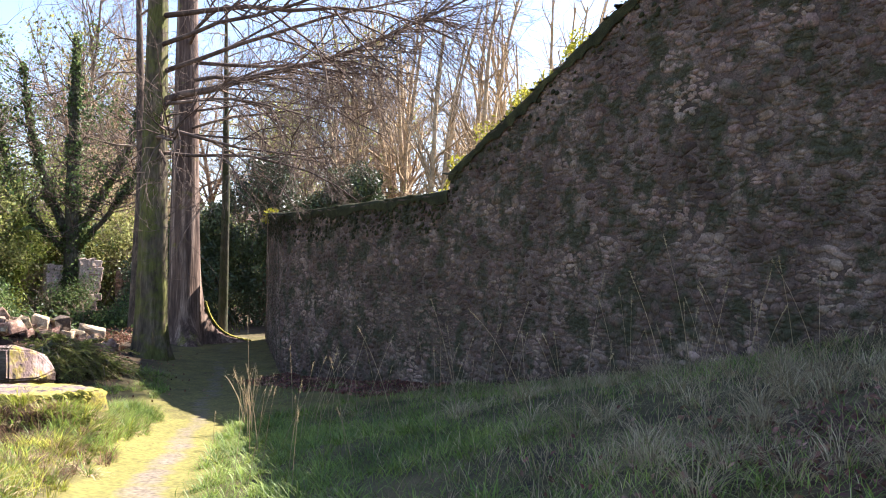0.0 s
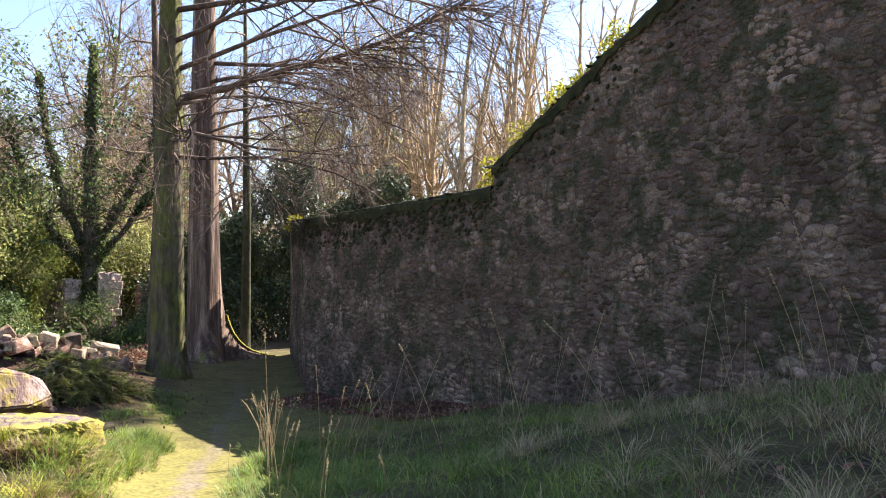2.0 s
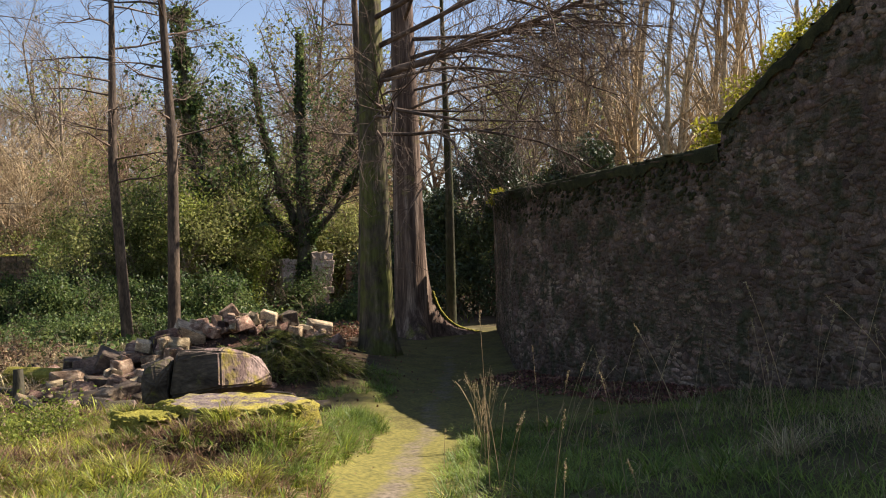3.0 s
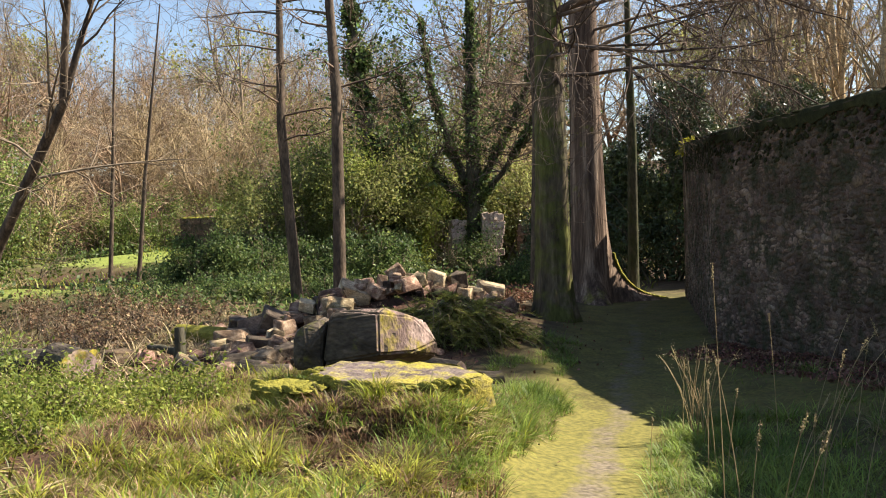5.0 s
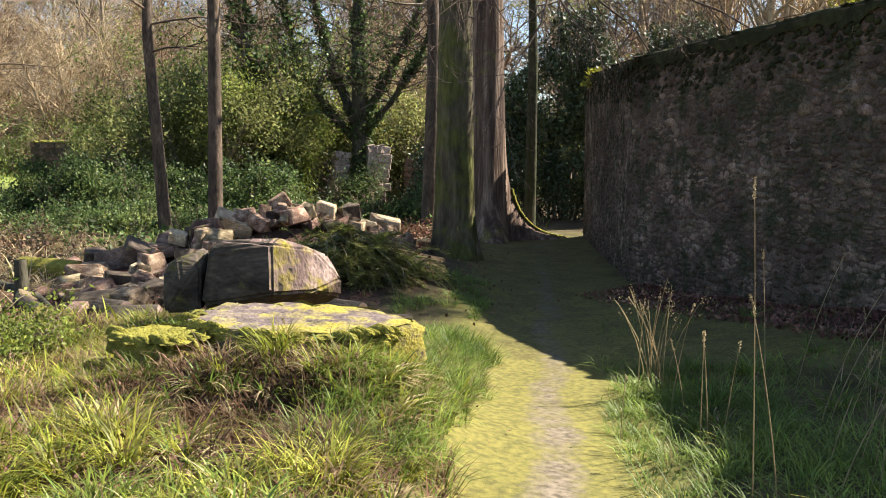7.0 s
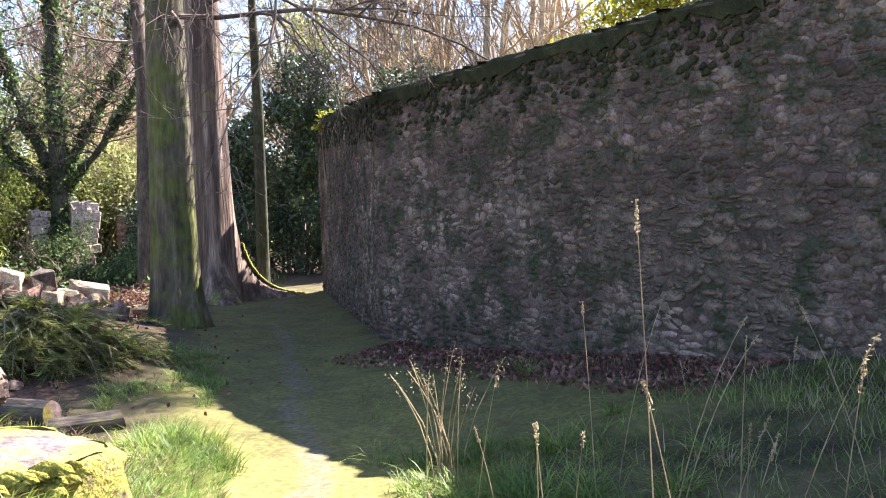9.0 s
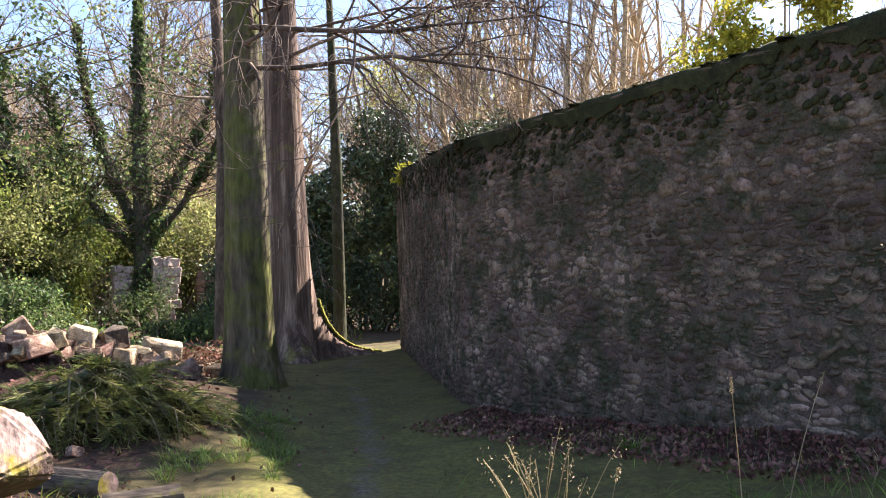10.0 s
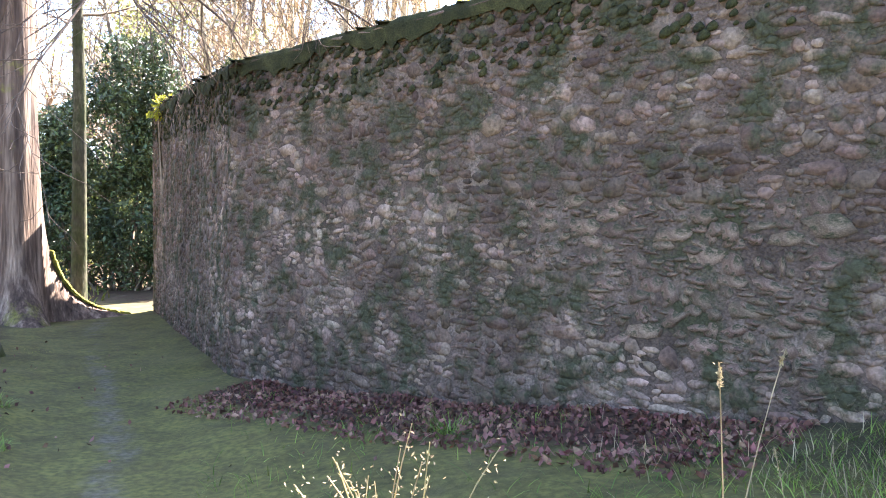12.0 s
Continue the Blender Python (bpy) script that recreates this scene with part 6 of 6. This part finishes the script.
# ---- tall dry stalks ----
def stalk(x, y, height, lean, az, label, seed, seed_len=0.11, thick=0.004):
    rng = np.random.RandomState(seed)
    t = thing("grass_stalk", pose(*gpos(x, y, 0.03)), label, "grass stalk", "tall dry stalks")
    a = radians(az)
    pts = []
    for f in np.linspace(0, 1, 8):
        o = lean * height * (0.6 * f + 0.4 * f * f)
        pts.append(Vector((o * math.cos(a), o * math.sin(a), height * f * math.sqrt(max(0.2, 1 - (lean * f) ** 2)))))
    acc = Acc()
    acc.tube(pts, [thick * (1 - 0.6 * i / 7) for i in range(8)], 4)
    part("stem", acc.mesh("stem", M_STRAW), t)
    n = 34
    tip, prev = np.array(pts[-1]), np.array(pts[-2])
    w = (tip - prev) / np.linalg.norm(tip - prev)
    f = rng.rand(n)
    c = tip - w * (f * seed_len)[:, None] + 0.0045 * rng.randn(n, 3)
    part("seed_head", leaf_cloud("seed_head", rng, c, 0.009, M_STRAW, 0.35), t, "fluffy pale seed head")


def stalks():
    rng = np.random.RandomState(131)
    for (x, y, h, lean, az) in ((-2.14, 8.52, 1.58, 0.035, 170), (-2.02, 8.45, 1.02, 0.16, 170), (-1.55, 8.6, 0.95, 0.15, 20), (-1.3, 8.3, 1.05, 0.2, 10), (-1.1, 8.9, 1.2, 0.25, 30), (-2.45, 9.6, 0.75, 0.03, 90), (-0.8, 8.5, 1.2, 0.3, 15), (-1.75, 9.0, 0.7, 0.35, 30), (-3.0, 9.9, 0.5, 0.05, 10),
                                (-0.3, 7.6, 1.2, 0.35, 200), (0.4, 7.2, 1.3, 0.25, 160), (1.1, 6.2, 1.2, 0.5, 170), (1.6, 6.6, 1.3, 0.15, 20), (-2.6, 10.6, 0.6, 0.2, 180), (-1.4, 10.0, 0.9, 0.2, 60), (2.2, 5.6, 1.2, 0.3, 190), (2.6, 6.4, 1.4, 0.2, 150), (0.9, 8.4, 1.2, 0.25, 20)):
        stalk(x, y, h * 1.08, lean, az, "single tall dry grass stalk with seed head", int(abs(x * 97 + y * 31)) % 9999)
    for (x, y, h, dx) in ((-2.73, 10.83, 0.90, 0.16), (-2.40, 9.67, 0.80, -0.06), (-2.31, 9.63, 0.73, 0.09), (-1.81, 11.12, 1.24, 0.35), (-1.69, 10.19, 1.19, 0.48), (-1.74, 8.52, 0.58, 0.23), (-2.03, 10.6, 1.28, -0.07), (-1.62, 10.3, 1.1, 0.52)):
        stalk(x, y, h, abs(dx) / h, 20 if dx > 0 else 200, "leaning pale dry grass stalk beside the path", int(abs(x * 61 + y * 17)), 0.07, 0.0045)
    for k in range(26):
        x, y = -8.2 + 5.0 * rng.rand(), 7.0 + 4.6 * rng.rand()
        if interp(y, PATH_X) - x < 0.9 or bare_spots(x, y) < 0.5:
            continue
        stalk(x, y, 0.28 + 0.22 * rng.rand(), 0.1 + 0.3 * rng.rand(), 360 * rng.rand(), "short pale dry stalk on the grass bank", 700 + k, 0.03, 0.003)
    for k in range(70):
        x, y = -1.8 + 6.0 * rng.rand(), 5.0 + 7.0 * rng.rand()
        if wall_u(x, y)[1] < 0.6:
            continue
        stalk(x, y, 0.6 + 0.6 * rng.rand(), 0.08 + 0.3 * rng.rand(), 360 * rng.rand(), "tall dry grass stalk in the shade", 500 + k, 0.12, 0.003)
    # the clump of straw beside the path
    x, y = -2.93, 11.5
    t = thing("straw_clump", pose(*gpos(x, y, 0.03)), "upright clump of golden dry grass with drooping seed heads", "grass")
    acc, cents = Acc(), []
    for k in range(16):
        a, h, ln = rng.rand() * 6.283, 0.75 + 0.28 * rng.rand(), 0.10 + 0.2 * rng.rand()
        px, py = 0.07 * rng.randn(), 0.06 * rng.randn()
        off = (k / 15 - 0.6) * 0.75 + 0.08 * rng.randn()
        pts = [Vector((px + off * f * f * 0.9, py + 0.15 * ln * f * math.sin(a), h * f)) for f in (0, 0.3, 0.6, 0.85, 1.0)]
        acc.tube(pts, [0.005, 0.0045, 0.004, 0.003, 0.002], 4)
        for j in range(14):
            f = rng.rand()
            q = np.array(pts[-2]) + (np.array(pts[-1]) - np.array(pts[-2])) * f
            cents.append(q + (0.02 * rng.randn(), 0.02 * rng.randn(), 0.04 * rng.randn()))
    part("woody_base", acc.mesh("woody_base", M_STRAW), t)
    part("seed_spray", leaf_cloud("seed_spray", rng, np.array(cents), 0.010, M_STRAW, 0.35), t)


stalks()


# ---- fallen leaves ----
def build_leaves():
    rng = np.random.RandomState(141)
    u = -4.6 + 6.4 * rng.rand(3400)
    fr = 0.05 + 1.35 * rng.rand(3400) ** 1.5
    x, y = W0[0] + WD[0] * u - WN[0] * fr, W0[1] + WD[1] * u - WN[1] * fr
    parts = [np.stack([x, y], 1), np.array((3.0, 3.6)) + rng.randn(900, 2) * (0.9, 1.1), np.array((-10.6, 15.8)) + rng.randn(2600, 2) * (2.0, 2.6),
             np.array((-9.6, 21.2)) + rng.randn(1200, 2) * (0.7, 0.8), scatter(rng, 60, -7, -1, 3, 22, lambda a, b: 0.6 + 0 * a), scatter(rng, 2600, -8, -3, 6, 10.5, lambda a, b: LEFT(a, b) * patch(a, b, 1.5, 3.3))]
    names = ["brown leaf litter along the foot of the wall", "brown leaf litter under dry grass", "brown leaf litter among the rubble", "russet leaf litter behind the great tree", "scattered fallen leaves on the moss", "dead leaves caught in the grass bank"]
    for p, nm in zip(parts, names):
        z = ground_z(p[:, 0], p[:, 1]) + 0.02 + 0.03 * rng.rand(len(p))
        ob = new("fallen_leaves", leaf_cloud("fallen_leaves", rng, np.column_stack([p, z]), 0.022 if "scattered" in nm or "caught" in nm else 0.031, M_LEAF_DEAD, 0.6, 0.2))
        tagged(ob, nm, "leaf litter", kind="stuff")


build_leaves()


# ---- single stones of the wall's nearest stretch ----
for which, u, z, w, h, depth, off, turn in STONE_SINGLES:
    ob = new("stone", STONE_MESHES[which])
    ob.parent = WALL
    basis = Matrix(((WD[0], WN[0], 0, W0[0] + u * WD[0] + off * WN[0]), (WD[1], WN[1], 0, W0[1] + u * WD[1] + off * WN[1]), (0, 0, 1, z), (0, 0, 0, 1)))
    ob.matrix_basis = basis @ Matrix.Rotation(-turn, 4, "Y") @ Matrix.Diagonal((w, depth, h, 1))
